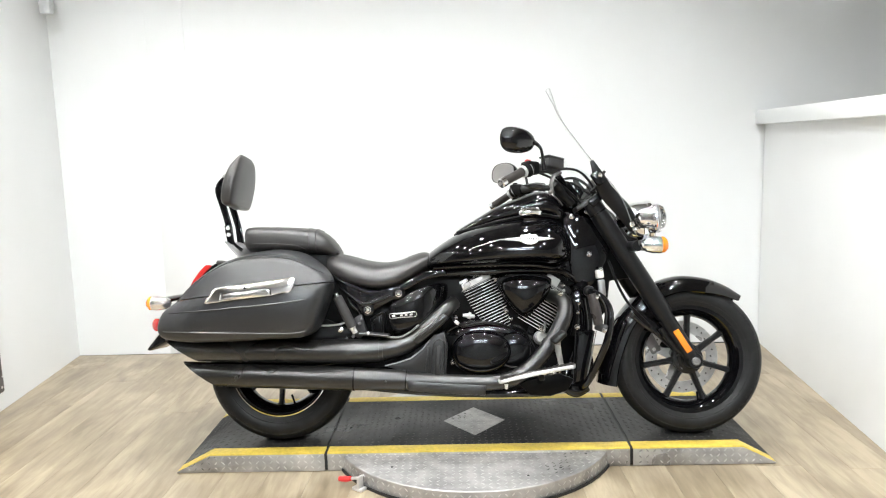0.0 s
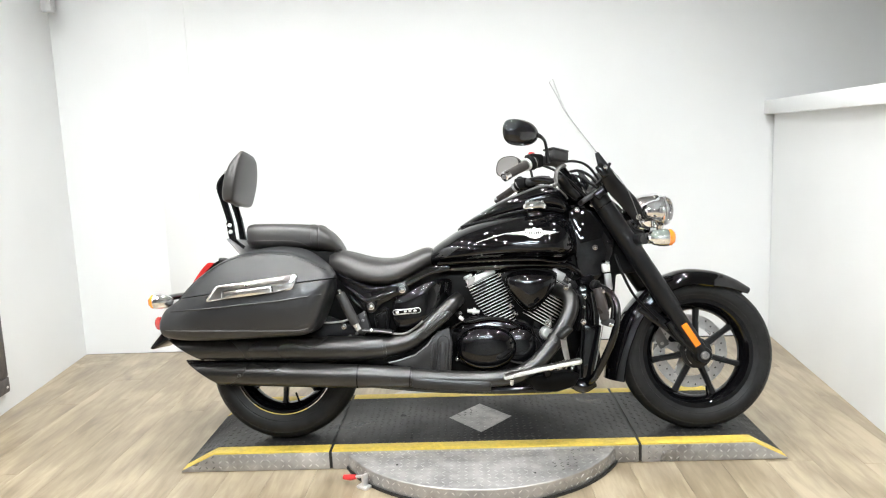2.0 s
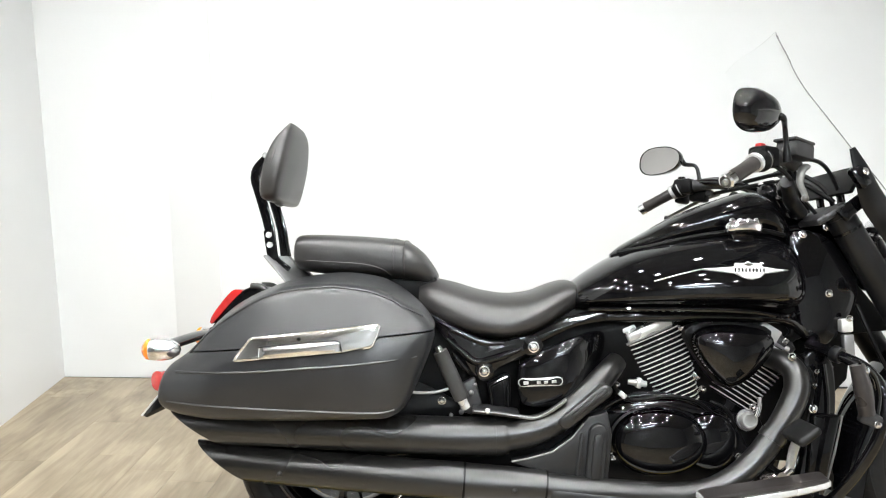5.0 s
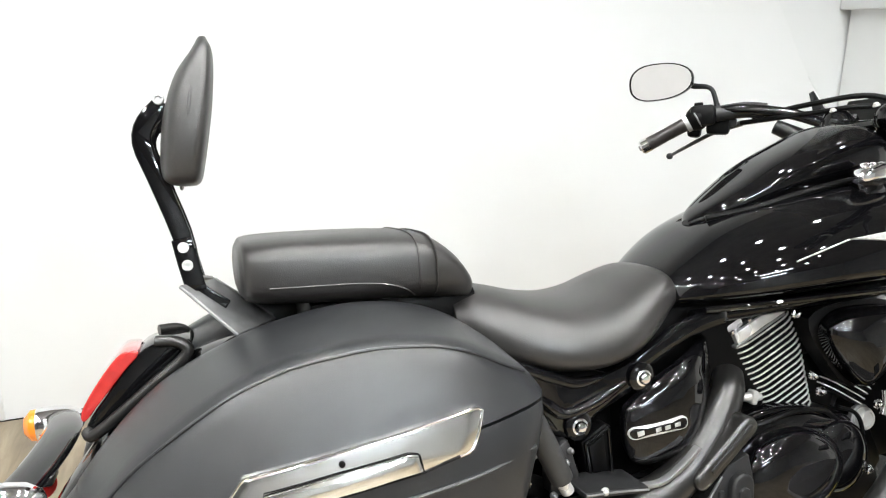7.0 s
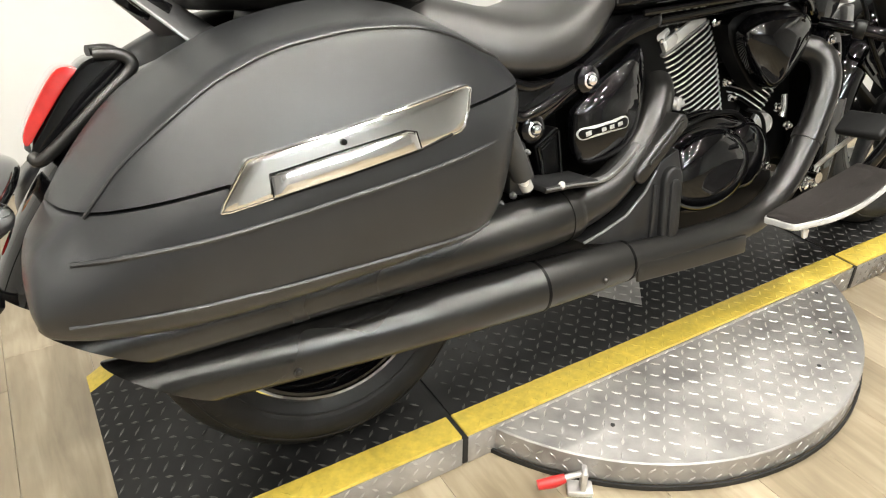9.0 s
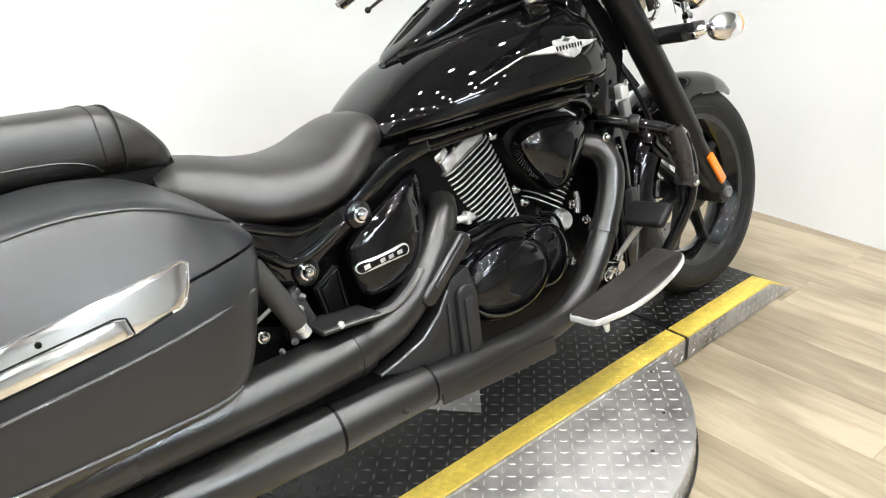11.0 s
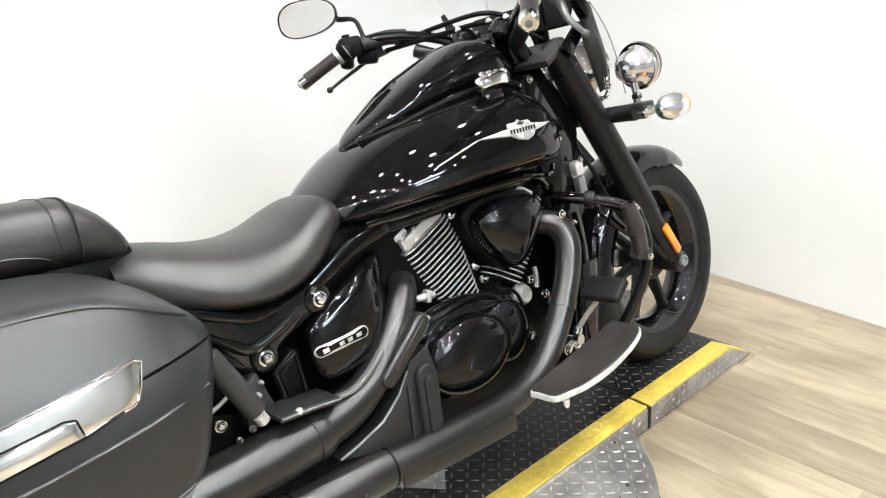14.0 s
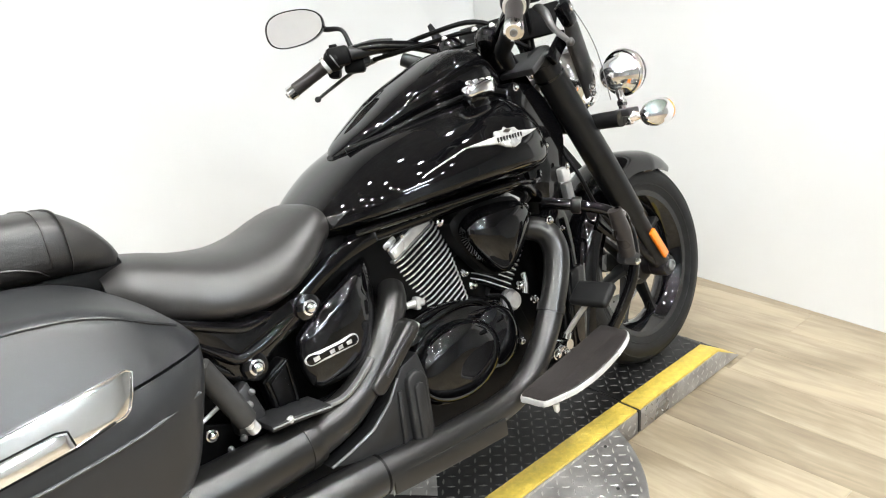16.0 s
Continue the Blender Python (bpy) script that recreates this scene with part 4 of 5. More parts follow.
# -- hard bags --
BAG = [(-.507, -.288, -.27, .486, .510, -.25, .528, .530, -.17), (-.501, -.322, -.295, .470, .510, -.28, .552, .554, -.14), (-.487, -.337, -.306, .460, .520, -.293, .574, .580, -.128),
       (-.455, -.351, -.324, .454, .530, -.300, .593, .618, -.122), (-.424, -.362, -.335, .450, .540, -.306, .612, .658, -.122), (-.375, -.380, -.350, .447, .560, -.318, .663, .708, -.122),
       (-.326, -.392, -.360, .446, .575, -.330, .700, .745, -.122), (-.250, -.402, -.368, .447, .590, -.340, .747, .780, -.122), (-.170, -.406, -.370, .448, .600, -.345, .775, .805, -.122),
       (-.060, -.407, -.370, .452, .610, -.346, .785, .820, -.125), (.030, -.404, -.368, .455, .610, -.345, .775, .812, -.140), (.085, -.397, -.364, .460, .620, -.340, .755, .793, -.155),
       (.125, -.386, -.356, .488, .630, -.332, .733, .766, -.165), (.155, -.370, -.345, .550, .650, -.322, .718, .740, -.172), (.178, -.350, -.330, .610, .665, -.305, .702, .712, -.185), (.190, -.320, -.310, .652, .675, -.290, .688, .692, -.21)]


def bag_shell():
    """The pannier: a rounded six-cornered section along x. Columns: x, flank y, bottom y, bottom z, flank z, ridge y, ridge z, top z, inner y."""
    rows = []
    for i in range(len(BAG) - 1):
        a, b = BAG[i], BAG[i + 1]
        p0 = BAG[i - 1] if i else tuple(2 * p - q for p, q in zip(a, b))
        p3 = BAG[i + 2] if i + 2 < len(BAG) else tuple(2 * q - p for p, q in zip(a, b))
        for j in range(5):
            t = j / 5
            rows.append([0.5 * (2 * q + (r - p) * t + (2 * p - 5 * q + 4 * r - s) * t * t + (3 * q - p - 3 * r + s) * t ** 3) for p, q, r, s in zip(p0, a, b, p3)])
    rows.append(BAG[-1])
    rings = []
    for x, yo, yb, zb, zm, yr, zr, zt, yi in rows:
        corners = [(yi, zb, .03), (yb, zb, .045), (yo, zm, .11), (yr, zr, .035), (yi - .02, zt, .05), (yi, zt - .04, .03)]
        ring = []
        n = len(corners)
        for k in range(n):
            p, a, b = (Vector(corners[m % n][:2]) for m in (k - 1, k, k + 1))
            r = corners[k][2]
            da, db = p - a, b - a
            s0 = a + da.normalized() * min(r, da.length * .48)
            s1 = a + db.normalized() * min(r, db.length * .48)
            for q in range(9):
                t = q / 8
                w = s0 * (1 - t) ** 2 + a * (2 * t * (1 - t)) + s1 * t * t
                ring.append((x, w.x, w.y))
        rings.append(ring)
    return skin(rings)


def saddlebag(s):
    flip = Matrix.Diagonal((1, -s, 1, 1))
    whole = bag_shell()
    n = V(-0.100, 0, 1).normalized()
    p = V(-0.42, 0, 0.613)
    tree = skin_tree(whole)
    lid = whole.copy()
    bmesh.ops.bisect_plane(whole, geom=whole.verts[:] + whole.edges[:] + whole.faces[:], plane_co=p - n * 0.0022, plane_no=n, clear_outer=True)
    bmesh.ops.holes_fill(whole, edges=[e for e in whole.edges if e.is_boundary])
    bmesh.ops.bisect_plane(lid, geom=lid.verts[:] + lid.edges[:] + lid.faces[:], plane_co=p + n * 0.0022, plane_no=n, clear_inner=True)
    bmesh.ops.holes_fill(lid, edges=[e for e in lid.edges if e.is_boundary])
    c = V(-0.14, -0.29, 0.63)
    for v in lid.verts:
        v.co = c + (v.co - c) * 1.007

    def put(name, bm, mat, parent, label=""):
        bmesh.ops.transform(bm, verts=bm.verts, matrix=flip)
        return part(name, bm, mat, parent, label)

    body = put("saddlebag", whole, BAGSKIN, bike, "hard black leather-look pannier")
    lid_ob = put("lid", lid, BAGSKIN, body, "domed lid with a raised seam")

    def line(pts, r, parent, name):
        put(name, tube([on_skin(tree, x, z, 0.0004 + (0.0035 if parent is lid_ob else 0)) for x, z in pts], r, 6, 5), BAGSKIN, parent)

    line([(-.45, .564), (-.396, .567), (-.31, .571), (-.232, .576), (-.13, .584), (-.028, .592), (.07, .603), (.155, .614)], 0.0036, body, "stitched_seam")
    line([(-.47, .490), (-.36, .487), (-.233, .484), (-.13, .481), (-.029, .478), (.06, .477), (.10, .484)], 0.0036, body, "stitched_seam")
    ridge = []
    for x in (-.424, -.40, -.375, -.326, -.29, -.25, -.21, -.17, -.115, -.06, -.01, .03, .06, .085, .125, .150, .165):
        i = max(j for j in range(len(BAG)) if BAG[j][0] <= x)
        f = (x - BAG[i][0]) / (BAG[i + 1][0] - BAG[i][0])
        yr, zr = (BAG[i][k] + (BAG[i + 1][k] - BAG[i][k]) * f for k in (5, 6))
        hit = tree.find_nearest(V(x, yr, zr))[0]
        ridge.append(c + (hit - c) * 1.0085)
    put("ridge_seam", tube(ridge, 0.0026, 6, 4), BAGSKIN, lid_ob)
    # the lever latch, bridging lid and body
    out = [(-.284, .602), (-.279, .612), (-.248, .652), (-.242, .657), (-.14, .669), (-.04, .681), (.062, .694), (.068, .689), (.060, .662), (.051, .643), (.044, .638), (-.012, .628), (-.12, .617), (-.225, .607), (-.275, .601)]
    def at(x, z, off):
        q = on_skin(tree, x, .618 + .04 * x, 0).y
        return V(x, q + .30 * (on_skin(tree, x, z, 0).y - q) - off, z)

    def shell(pts, off, low, dish):
        ring = [at(x, z, off) for x, z in pts]
        cc = sum(ring, V(0, 0, 0)) / len(ring)
        rings = [[at(x, z, low) for x, z in pts], ring]
        for f in (.97, .85, .65, .45, .25, .05):
            rings.append([at(cc.x + (q.x - cc.x) * f, cc.z + (q.z - cc.z) * f, off + dish * (1 - f * f) + (.0012 if f < 1 else 0)) for q in ring])
        return skin(rings)

    lt = put("latch", shell(out, .007, -.020, .0018), LATCHCHROME, body, "long chrome lever latch")
    put("latch_rim", tube([at(x, z, .0075) for x, z in out + out[:1]], .0018, 6, 1), CHROME, lt)
    lo = [(-.222, .612), (-.220, .634), (-.13, .644), (-.040, .652), (-.028, .649), (-.024, .630), (-.10, .621)]
    put("lever", shell(lo, .014, .006, .003), LATCHCHROME, lt, "chrome latch lever")
    put("lever_gap", tube([at(x, z, .0128) for x, z in [(-.2225, .610), (-.2215, .636), (-.13, .6465), (-.039, .6545), (-.026, .651), (-.022, .629)]], .0010, 6, 1), PLASTIC, lt)
    put("lever_gap", tube([at(x, z, .008) for x, z in [(-.222, .606), (-.12, .6155), (-.022, .6255), (.03, .636)]], .0018, 6, 1), PLASTIC, lt)
    put("lock", lathe([(.004, -.004), (.004, .002), (.002, .003)], at(-.125, .657, .011), (0, -1, 0), 14), PLASTIC, lt)
    return body


saddlebag(-1)
saddlebag(1)

# -- exhaust: two stacked slash-cut pipes on the camera's side --
def muffler(name, path, radii, cut_at, cut_n, label):
    bm = tube(path, radii, 28, 7)
    bmesh.ops.bisect_plane(bm, geom=bm.verts[:] + bm.edges[:] + bm.faces[:], plane_co=cut_at, plane_no=cut_n, clear_inner=True)
    ob = part(name, bm, PIPE, bike, label)
    inn = tube([path[0], path[1]], [radii[0] * 0.93, radii[1] * 0.93], 24, 4, cap=False)
    bmesh.ops.bisect_plane(inn, geom=inn.verts[:] + inn.edges[:] + inn.faces[:], plane_co=Vector(cut_at) + V(0.001, 0, 0), plane_no=cut_n, clear_inner=True)
    part("bore", inn, PLASTIC, ob)
    return ob


up_pipe = muffler("upper_exhaust", [(-.55, -.215, .412), (-.27, -.212, .403), (.05, -.206, .393), (.25, -.203, .388), (.36, -.200, .390), (.385, -.199, .391)],
                  [.044, .046, .050, .051, .049, .046], (-.445, 0, .4125), V(.55, 0, .83).normalized(), "satin black upper silencer and rear header")
part("rear_header", tube([(.36, -.199, .391), (.44, -.197, .402), (.50, -.193, .425), (.56, -.185, .468), (.615, -.170, .518), (.655, -.150, .556), (.682, -.120, .578)], [.045, .040, .036, .034, .033, .031, .028], 24, 7), PIPE, up_pipe, "satin black rear header pipe")
low_pipe = muffler("lower_exhaust", [(-.56, -.150, .312), (-.30, -.182, .303), (0, -.216, .291), (.27, -.230, .280)], [.050, .050, .048, .047], (-.374, 0, .306), V(.56, 0, .83).normalized(), "satin black slash-cut lower silencer")
part("muffler_band", tube([(.352, -.200, .390), (.372, -.1995, .3905)], [.0515, .0505], 28, 1), PIPE, up_pipe)
part("collar", tube([(.268, -.230, .280), (.274, -.230, .2797)], .0478, 28, 1), PLASTIC, low_pipe)
part("joint_ring", tube([(.478, -.230, .2705), (.483, -.230, .270)], .0412, 28, 1), PLASTIC, low_pipe)
part("mid_pipe", tube([(.27, -.230, .280), (.38, -.230, .275), (.485, -.230, .270)], [.046, .044, .040], 28, 4), PIPE, low_pipe)
part("front_header", tube([(.47, -.230, .269), (.62, -.230, .260), (.80, -.228, .254), (.895, -.222, .264), (.965, -.214, .296), (1.025, -.208, .348), (1.075, -.204, .412), (1.116, -.198, .480), (1.136, -.188, .535), (1.128, -.165, .578), (1.085, -.115, .600)], [.036, .033, .031, .031, .031, .031, .031, .032, .032, .031, .028], 24, 7), PIPE, low_pipe, "satin black front header pipe")
part("header_joint", tube([(1.060, -.205, .392), (1.072, -.204, .409)], .0345, 24, 1), PIPE, low_pipe)
part("heat_shield", strip([(.49, .252), (.62, .240), (.80, .228)], .040, -.266, -.258, .004), PIPE, low_pipe, "flat black heat guard")
hg = part("heat_shield", slab(pill_outline(.532, .434, .634, .516, .0175), -.236, -.180, .007, segments=3), PIPE, up_pipe, "pill-shaped heat guard")
part("shield_rib", slab(pill_outline(.552, .4525, .632, .5165, .0060), -.2400, -.230, .003), PIPE, hg)
for x, z in ((-.20, .300), (.40, .268)):
    bolt((x, -.276, z), .006, .004, PIPE, low_pipe)
# two added black sheets stand in for the shade behind the pipes
part("exhaust_backing", slab([(-.02, .33), (.20, .27), (.58, .24), (.60, .42), (.20, .46), (.0, .42)], -.150, -.160, .003), PLASTIC, bike, "added matt black sheet for the deep shade behind the exhausts")
part("silencer_backing", slab([(-.42, .50), (-.40, .40), (-.26, .335), (.10, .315), (.32, .33), (.30, .45), (.15, .52)], -.150, -.160, .003), PLASTIC, bike, "added matt black sheet for the deep shade behind the silencers")
plate = part("side_plate", slab([(.392, .328), (.44, .338), (.500, .356), (.548, .392), (.578, .430), (.592, .448), (.640, .462), (.652, .40), (.640, .262), (.585, .262), (.50, .296)], -.178, -.222, .004), PLATEBLACK, bike, "satin black pivot plate")
part("plate_rib", slab(pill_outline(.606, .286, .616, .408, .0245), -.236, -.20, .006, segments=3), PLATEBLACK, plate)
part("plate_panel", slab(pill_outline(.607, .296, .615, .396, .0125), -.242, -.23, .004), PLATEBLACK, plate)
part("plate_step", slab([(.556, .286), (.566, .286), (.580, .405), (.570, .405)], -.228, -.21, .002), PLATEBLACK, plate)
part("plate_lip", tube([(.394, -.222, .329), (.44, -.222, .339), (.500, -.222, .357), (.549, -.222, .393), (.579, -.222, .431)], .0028, 8, 1), GREYMETAL, plate, "thin grey metal edge")

# -- engine --
eng = part("crankcase", slab(smooth_outline([(.62, .30), (.60, .42), (.65, .465), (.80, .480), (.94, .465), (.995, .42), (1.03, .36), (1.06, .29), (1.02, .22), (.85, .20), (.70, .22)]), -.13, .13, .02), CASTBLACK, bike, "black cast engine crankcase")


def cylinder(base, top, name, label):
    base, top = V(base[0], 0, base[1]), V(top[0], 0, top[1])
    d = (top - base).normalized()
    u = V(d.z, 0, -d.x)
    cyl = part(name, tube([base - d * .02, top], .058, 24, 1), DARKALU, bike, label)

    def ring(p, hu, hy, e=5, n=40):
        r = []
        for i in range(n):
            a = 2 * math.pi * i / n
            c, s = math.cos(a), math.sin(a)
            r.append(p + u * (hu * math.copysign(abs(c) ** (2 / e), c)) + V(0, hy * math.copysign(abs(s) ** (2 / e), s), 0))
        return r

    L = (top - base).length
    count = 17 if name == "rear_cylinder" else 15
    for i in range(count):
        p = base + d * (L * (i + .5) / count)
        f = 1 - (.36 if name == "rear_cylinder" else .22) * max(0, (0.60 - i / count)) / .60
        hu, hy = .085 * f, .109 * (0.92 + .08 * i / count)
        part("fin", skin([ring(p - d * .0012, hu - .003, hy - .003, 5), ring(p + d * .0012, hu - .003, hy - .003, 5)]), PLASTIC, cyl)
        edge = [ring(p - d * .0014, hu - .0025, hy - .0025, 5), ring(p - d * .0013, hu, hy, 5), ring(p + d * .0013, hu, hy, 5), ring(p + d * .0014, hu - .0025, hy - .0025, 5)]
        part("fin_edge", skin(edge + edge[:1], False), FINMETAL, cyl, "machined bright fin edge")
    part("core", skin([ring(base, .046, .088, 5), ring(top, .076, .103, 5)]), PLASTIC, cyl)
    tilt = (0, math.degrees(math.atan2(d.x, d.z)), 0)
    head = part("head_cover", skin([ring(top + d * .002, .084, .106, 4), ring(top + d * .022, .084, .106, 4), ring(top + d * .036, .066, .092, 4), ring(top + d * .046, .058, .075, 4)]), DARKALU, cyl, "cylinder head cover")
    if name == "rear_cylinder":
        rc = part("rocker_cover", block((.128, .052, .026), top + d * .014 + V(0, -.080, 0) - u * .006, .004, tilt), ALU, head, "bare metal two-bump rocker cover")
        part("cover_flange", block((.134, .056, .006), top + d * .001 + V(0, -.080, 0) - u * .012, .002, tilt), GREYMETAL, rc)
        part("rocker_cap", block((.040, .050, .022), top + d * .034 + V(0, -.072, 0) - u * .054, .006, tilt), ALU, rc)
        part("rocker_cap", block((.058, .050, .026), top + d * .034 + V(0, -.070, 0) + u * .012, .006, tilt), ALU, rc)
        for k in (-.066, -.020, .044):
            part("cover_bolt", lathe([(.0065, 0), (.0065, .006), (.003, .008)], top + d * .026 + V(0, -.096, 0) + u * k, d, 10), CHROME, rc)
        return cyl
    part("rocker_cover", block((.060, .056, .036), top + d * .020 + V(0, -.082, 0) - u * .018, .004, tilt), ALU, head, "bare metal rocker cover")
    part("cover_flange", block((.110, .056, .008), top + d * .002 + V(0, -.080, 0), .002, tilt), GREYMETAL, head)
    bolt(top + d * .020 + V(0, -.112, 0) + u * .030, .007, .010, CHROME, head)
    bolt(top + d * .006 + V(0, -.112, 0) + u * .044, .005, .008, STEEL, head)
    part("plug_lead", tube([top + d * .02 + V(0, -.09, 0) + u * .03, top + d * .055 + V(0, -.105, 0) + u * .03, top + d * .07 + V(0, -.07, 0) - u * .01], .006, 8, 5), PLASTIC, head)
    return cyl


FINMETAL = material("machined_fin_edges", (0.84, 0.84, 0.835), 0.30, 0.5, vary=0.2, scale=60)
cylinder((.874, .455), (.786, .654), "rear_cylinder", "finned V-twin rear cylinder")
cylinder((1.001, .470), (1.103, .636), "front_cylinder", "finned V-twin front cylinder")
part("intake_body", slab([(.84, .640), (1.08, .640), (1.02, .520), (.985, .430), (.89, .430), (.90, .520)], -.070, .070, .012), PLASTIC, eng, "black intake between the cylinders")
part("engine_mount", slab([(.98, .440), (1.09, .420), (1.135, .300), (1.06, .215), (1.00, .230)], -.068, .068, .010), PLASTIC, eng)
heart = smooth_outline([(.876, .655), (.920, .682), (1.0, .684), (1.066, .668), (1.082, .628), (1.035, .560), (.975, .522), (.935, .545), (.888, .605)])
part("air_cleaner", dome(heart, -.150, .038, 7, edge=.022), GLOSS, bike, "gloss black heart-shaped air cleaner cover")
part("cleaner_base", dome(smooth_outline([(.862, .668), (.97, .692), (1.09, .668), (1.036, .562), (.975, .512), (.912, .566)]), -.10, .01, 3, edge=.04), PLASTIC, bike)
ell = [(.788 + .124 * math.cos(a), .374 + .088 * math.sin(a)) for a in [2 * math.pi * i / 48 for i in range(48)]]
cc = part("clutch_cover", dome(ell, -.146, .036, 9, edge=.018, power=.7), GLOSS, eng, "gloss black oval clutch cover")
ell2 = [(.788 + .131 * math.cos(a), .374 + .095 * math.sin(a)) for a in [2 * math.pi * i / 48 for i in range(48)]]
part("cover_flange", dome(ell2, -.125, .006, 3, edge=.024), GLOSS, eng)
part("small_cover", dome([(.925 + .076 * math.cos(a), .374 + .078 * math.sin(a)) for a in [2 * math.pi * i / 36 for i in range(36)]], -.125, .026, 6, edge=.020), GLOSS, eng, "gloss black timing cover")
part("cam_cover", dome(smooth_outline([(.655, .440), (.70, .478), (.78, .494), (.86, .486), (.92, .466), (.965, .452), (.980, .432), (.94, .432), (.86, .450), (.76, .460)]), -.10, .02, 4, edge=.03), GLOSS, eng)
oc = part("oil_filter", lathe([(.024, 0), (.024, .016), (.020, .022), (.016, .0225), (.015, .020), (.005, .020)], (1.042, -.092, .421), (.10, -1, .05), 28), STEEL, eng, "bare metal round cap")
part("cap_ring", lathe([(.026, -.006), (.030, 0), (.030, .006), (.026, .009)], (1.042, -.090, .421), (.10, -1, .05), 28), GREYMETAL, oc)
pc = part("spark_cap", tube([(.716, -.110, .523), (.740, -.112, .521), (.765, -.110, .517)], [.007, .010, .008], 14, 2), STEEL, eng, "bright metal union on the header")
part("union_nut", block((.013, .020, .028), (.744, -.114, .521), .003, (0, 12, 0)), STEEL, pc)
part("choke_knob", tube([(1.058, -.142, .492), (1.056, -.145, .466), (1.048, -.146, .442)], [.0065, .0065, .0075], 12, 4), CHROME, eng)
for x, y, z in ((.860, -.112, .674), (.901, -.112, .541), (.915, -.116, .506), (.913, -.132, .448), (.975, -.140, .422), (.767, -.134, .486), (.845, -.130, .472), (.697, -.130, .456), (.683, -.116, .514), (1.082, -.140, .414), (1.042, -.140, .464), (1.00, -.150, .335), (.668, -.150, .330), (1.116, -.205, .608)):
    bolt((x, y, z), .0080, .011, CHROME, eng, name="dome_bolt")
part("hose", tube([(.68, -.12, .490), (.72, -.15, .480), (.80, -.155, .492), (.88, -.15, .482), (.93, -.14, .45)], .006, 8, 5), PLASTIC, eng)
part("case_rib", tube([(.640, -.128, .452), (.70, -.134, .484), (.78, -.138, .494), (.86, -.136, .480), (.92, -.134, .450), (.960, -.132, .438)], .009, 10, 6), GLOSS, eng, "rounded black case edge")
part("wire_loom", tube([(.655, -.150, .560), (.668, -.160, .520), (.690, -.158, .495), (.715, -.150, .480)], .005, 8, 5), PLASTIC, eng)
part("wire_loom", tube([(.925, -.150, .480), (.955, -.156, .468), (.978, -.152, .444), (.990, -.148, .410)], .0045, 8, 5), PLASTIC, eng)
part("clip", block((.022, .012, .014), (.690, -.163, .496), .003, (0, 40, 0)), STEEL, eng)
fr = part("frame_core", slab([(.18, .64), (.30, .67), (.56, .72), (1.10, .735), (1.18, .80), (1.22, .66), (1.10, .60), (.82, .57), (.78, .47), (.62, .44), (.56, .30), (.44, .36), (.24, .42)], -.095, .095, .01), PLASTIC, bike, "black frame and inner covers")
for s in (-1, 1):
    part("main_rail", tube([(.60, s * .125, .700), (.80, s * .135, .705), (1.0, s * .13, .705), (1.13, s * .115, .70), (1.20, s * .09, .66)], .016, 12, 5), GLOSS, fr)
    part("seat_rail", strip([(.44, .630), (.50, .662), (.56, .690), (.65, .708)], .032, s * .140, s * .166, .008), GLOSS, fr, "gloss black side rail")
    gus = dome(smooth_outline([(.15, .722), (.195, .694), (.250, .662), (.327, .634), (.405, .634), (.448, .652), (.474, .632), (.466, .608), (.437, .594), (.362, .562), (.334, .534), (.296, .534), (.262, .562), (.236, .612), (.198, .660)], 3), -.150, .012, 7, edge=.012, power=.55)
    folds = [bmesh.new() for k in range(3)]
    for bm, path, q in zip(folds, ([(.19, .690), (.235, .666), (.282, .645), (.324, .630), (.375, .632)], [(.222, .640), (.262, .606), (.298, .580), (.340, .586), (.385, .602), (.42, .616)], [(.236, .604), (.257, .576), (.280, .554)]), (.009, .010, .008)):
        tube([(x, -.1725, z) for x, z in path], [.003, q, q, q, .004], 12, 6, bm=bm, flat=1.1)
    if s > 0:
        for bm in (gus, *folds):
            bmesh.ops.scale(bm, verts=bm.verts, vec=(1, -1, 1))
    part("side_panel", gus, GLOSS, fr, "gloss black folded side panel")
    for bm in folds:
        part("panel_fold", bm, GLOSS, fr)
    for x, z in ((.452, .622), (.322, .556)):
        bolt((x, s * .182, z), .0115, .013, CHROME, fr, (0, s, 0), "cap_bolt")
        part("bolt_ring", lathe([(.026, 0), (.026, .010), (.020, .014)], (x, s * .168, z), (0, s, 0), 20), GLOSS, fr)
    part("lower_rail", tube([(.25, s * .13, .24), (.60, s * .135, .205), (.95, s * .135, .195), (1.10, s * .13, .22), (1.20, s * .10, .40), (1.245, s * .08, .62)], .015, 12, 6), GLOSS, fr)
    part("swingarm", tube([(.50, s * .135, .40), (.25, s * .142, .365), (.05, s * .142, .335), (-.075, s * .135, .318)], [.030, .028, .026, .026], 14, 4), SATIN, bike, "black rear swingarm")
cover = smooth_outline([(0.410, 0.505), (0.409, 0.552), (0.418, 0.576), (0.467, 0.607), (0.529, 0.637), (0.594, 0.658), (0.642, 0.659), (0.660, 0.639), (0.642, 0.583), (0.601, 0.519), (0.552, 0.477), (0.487, 0.463), (0.430, 0.467)], 3)
cb = dome(cover, -.168, .022, 8, edge=.010, power=.6)
for v in cb.verts:
    v.co.y += 5 * max(0, v.co.x - .52) ** 2
ctree = skin_tree(cb)
sc = part("side_cover", cb, GLOSS, bike, "gloss black side cover with a small badge")


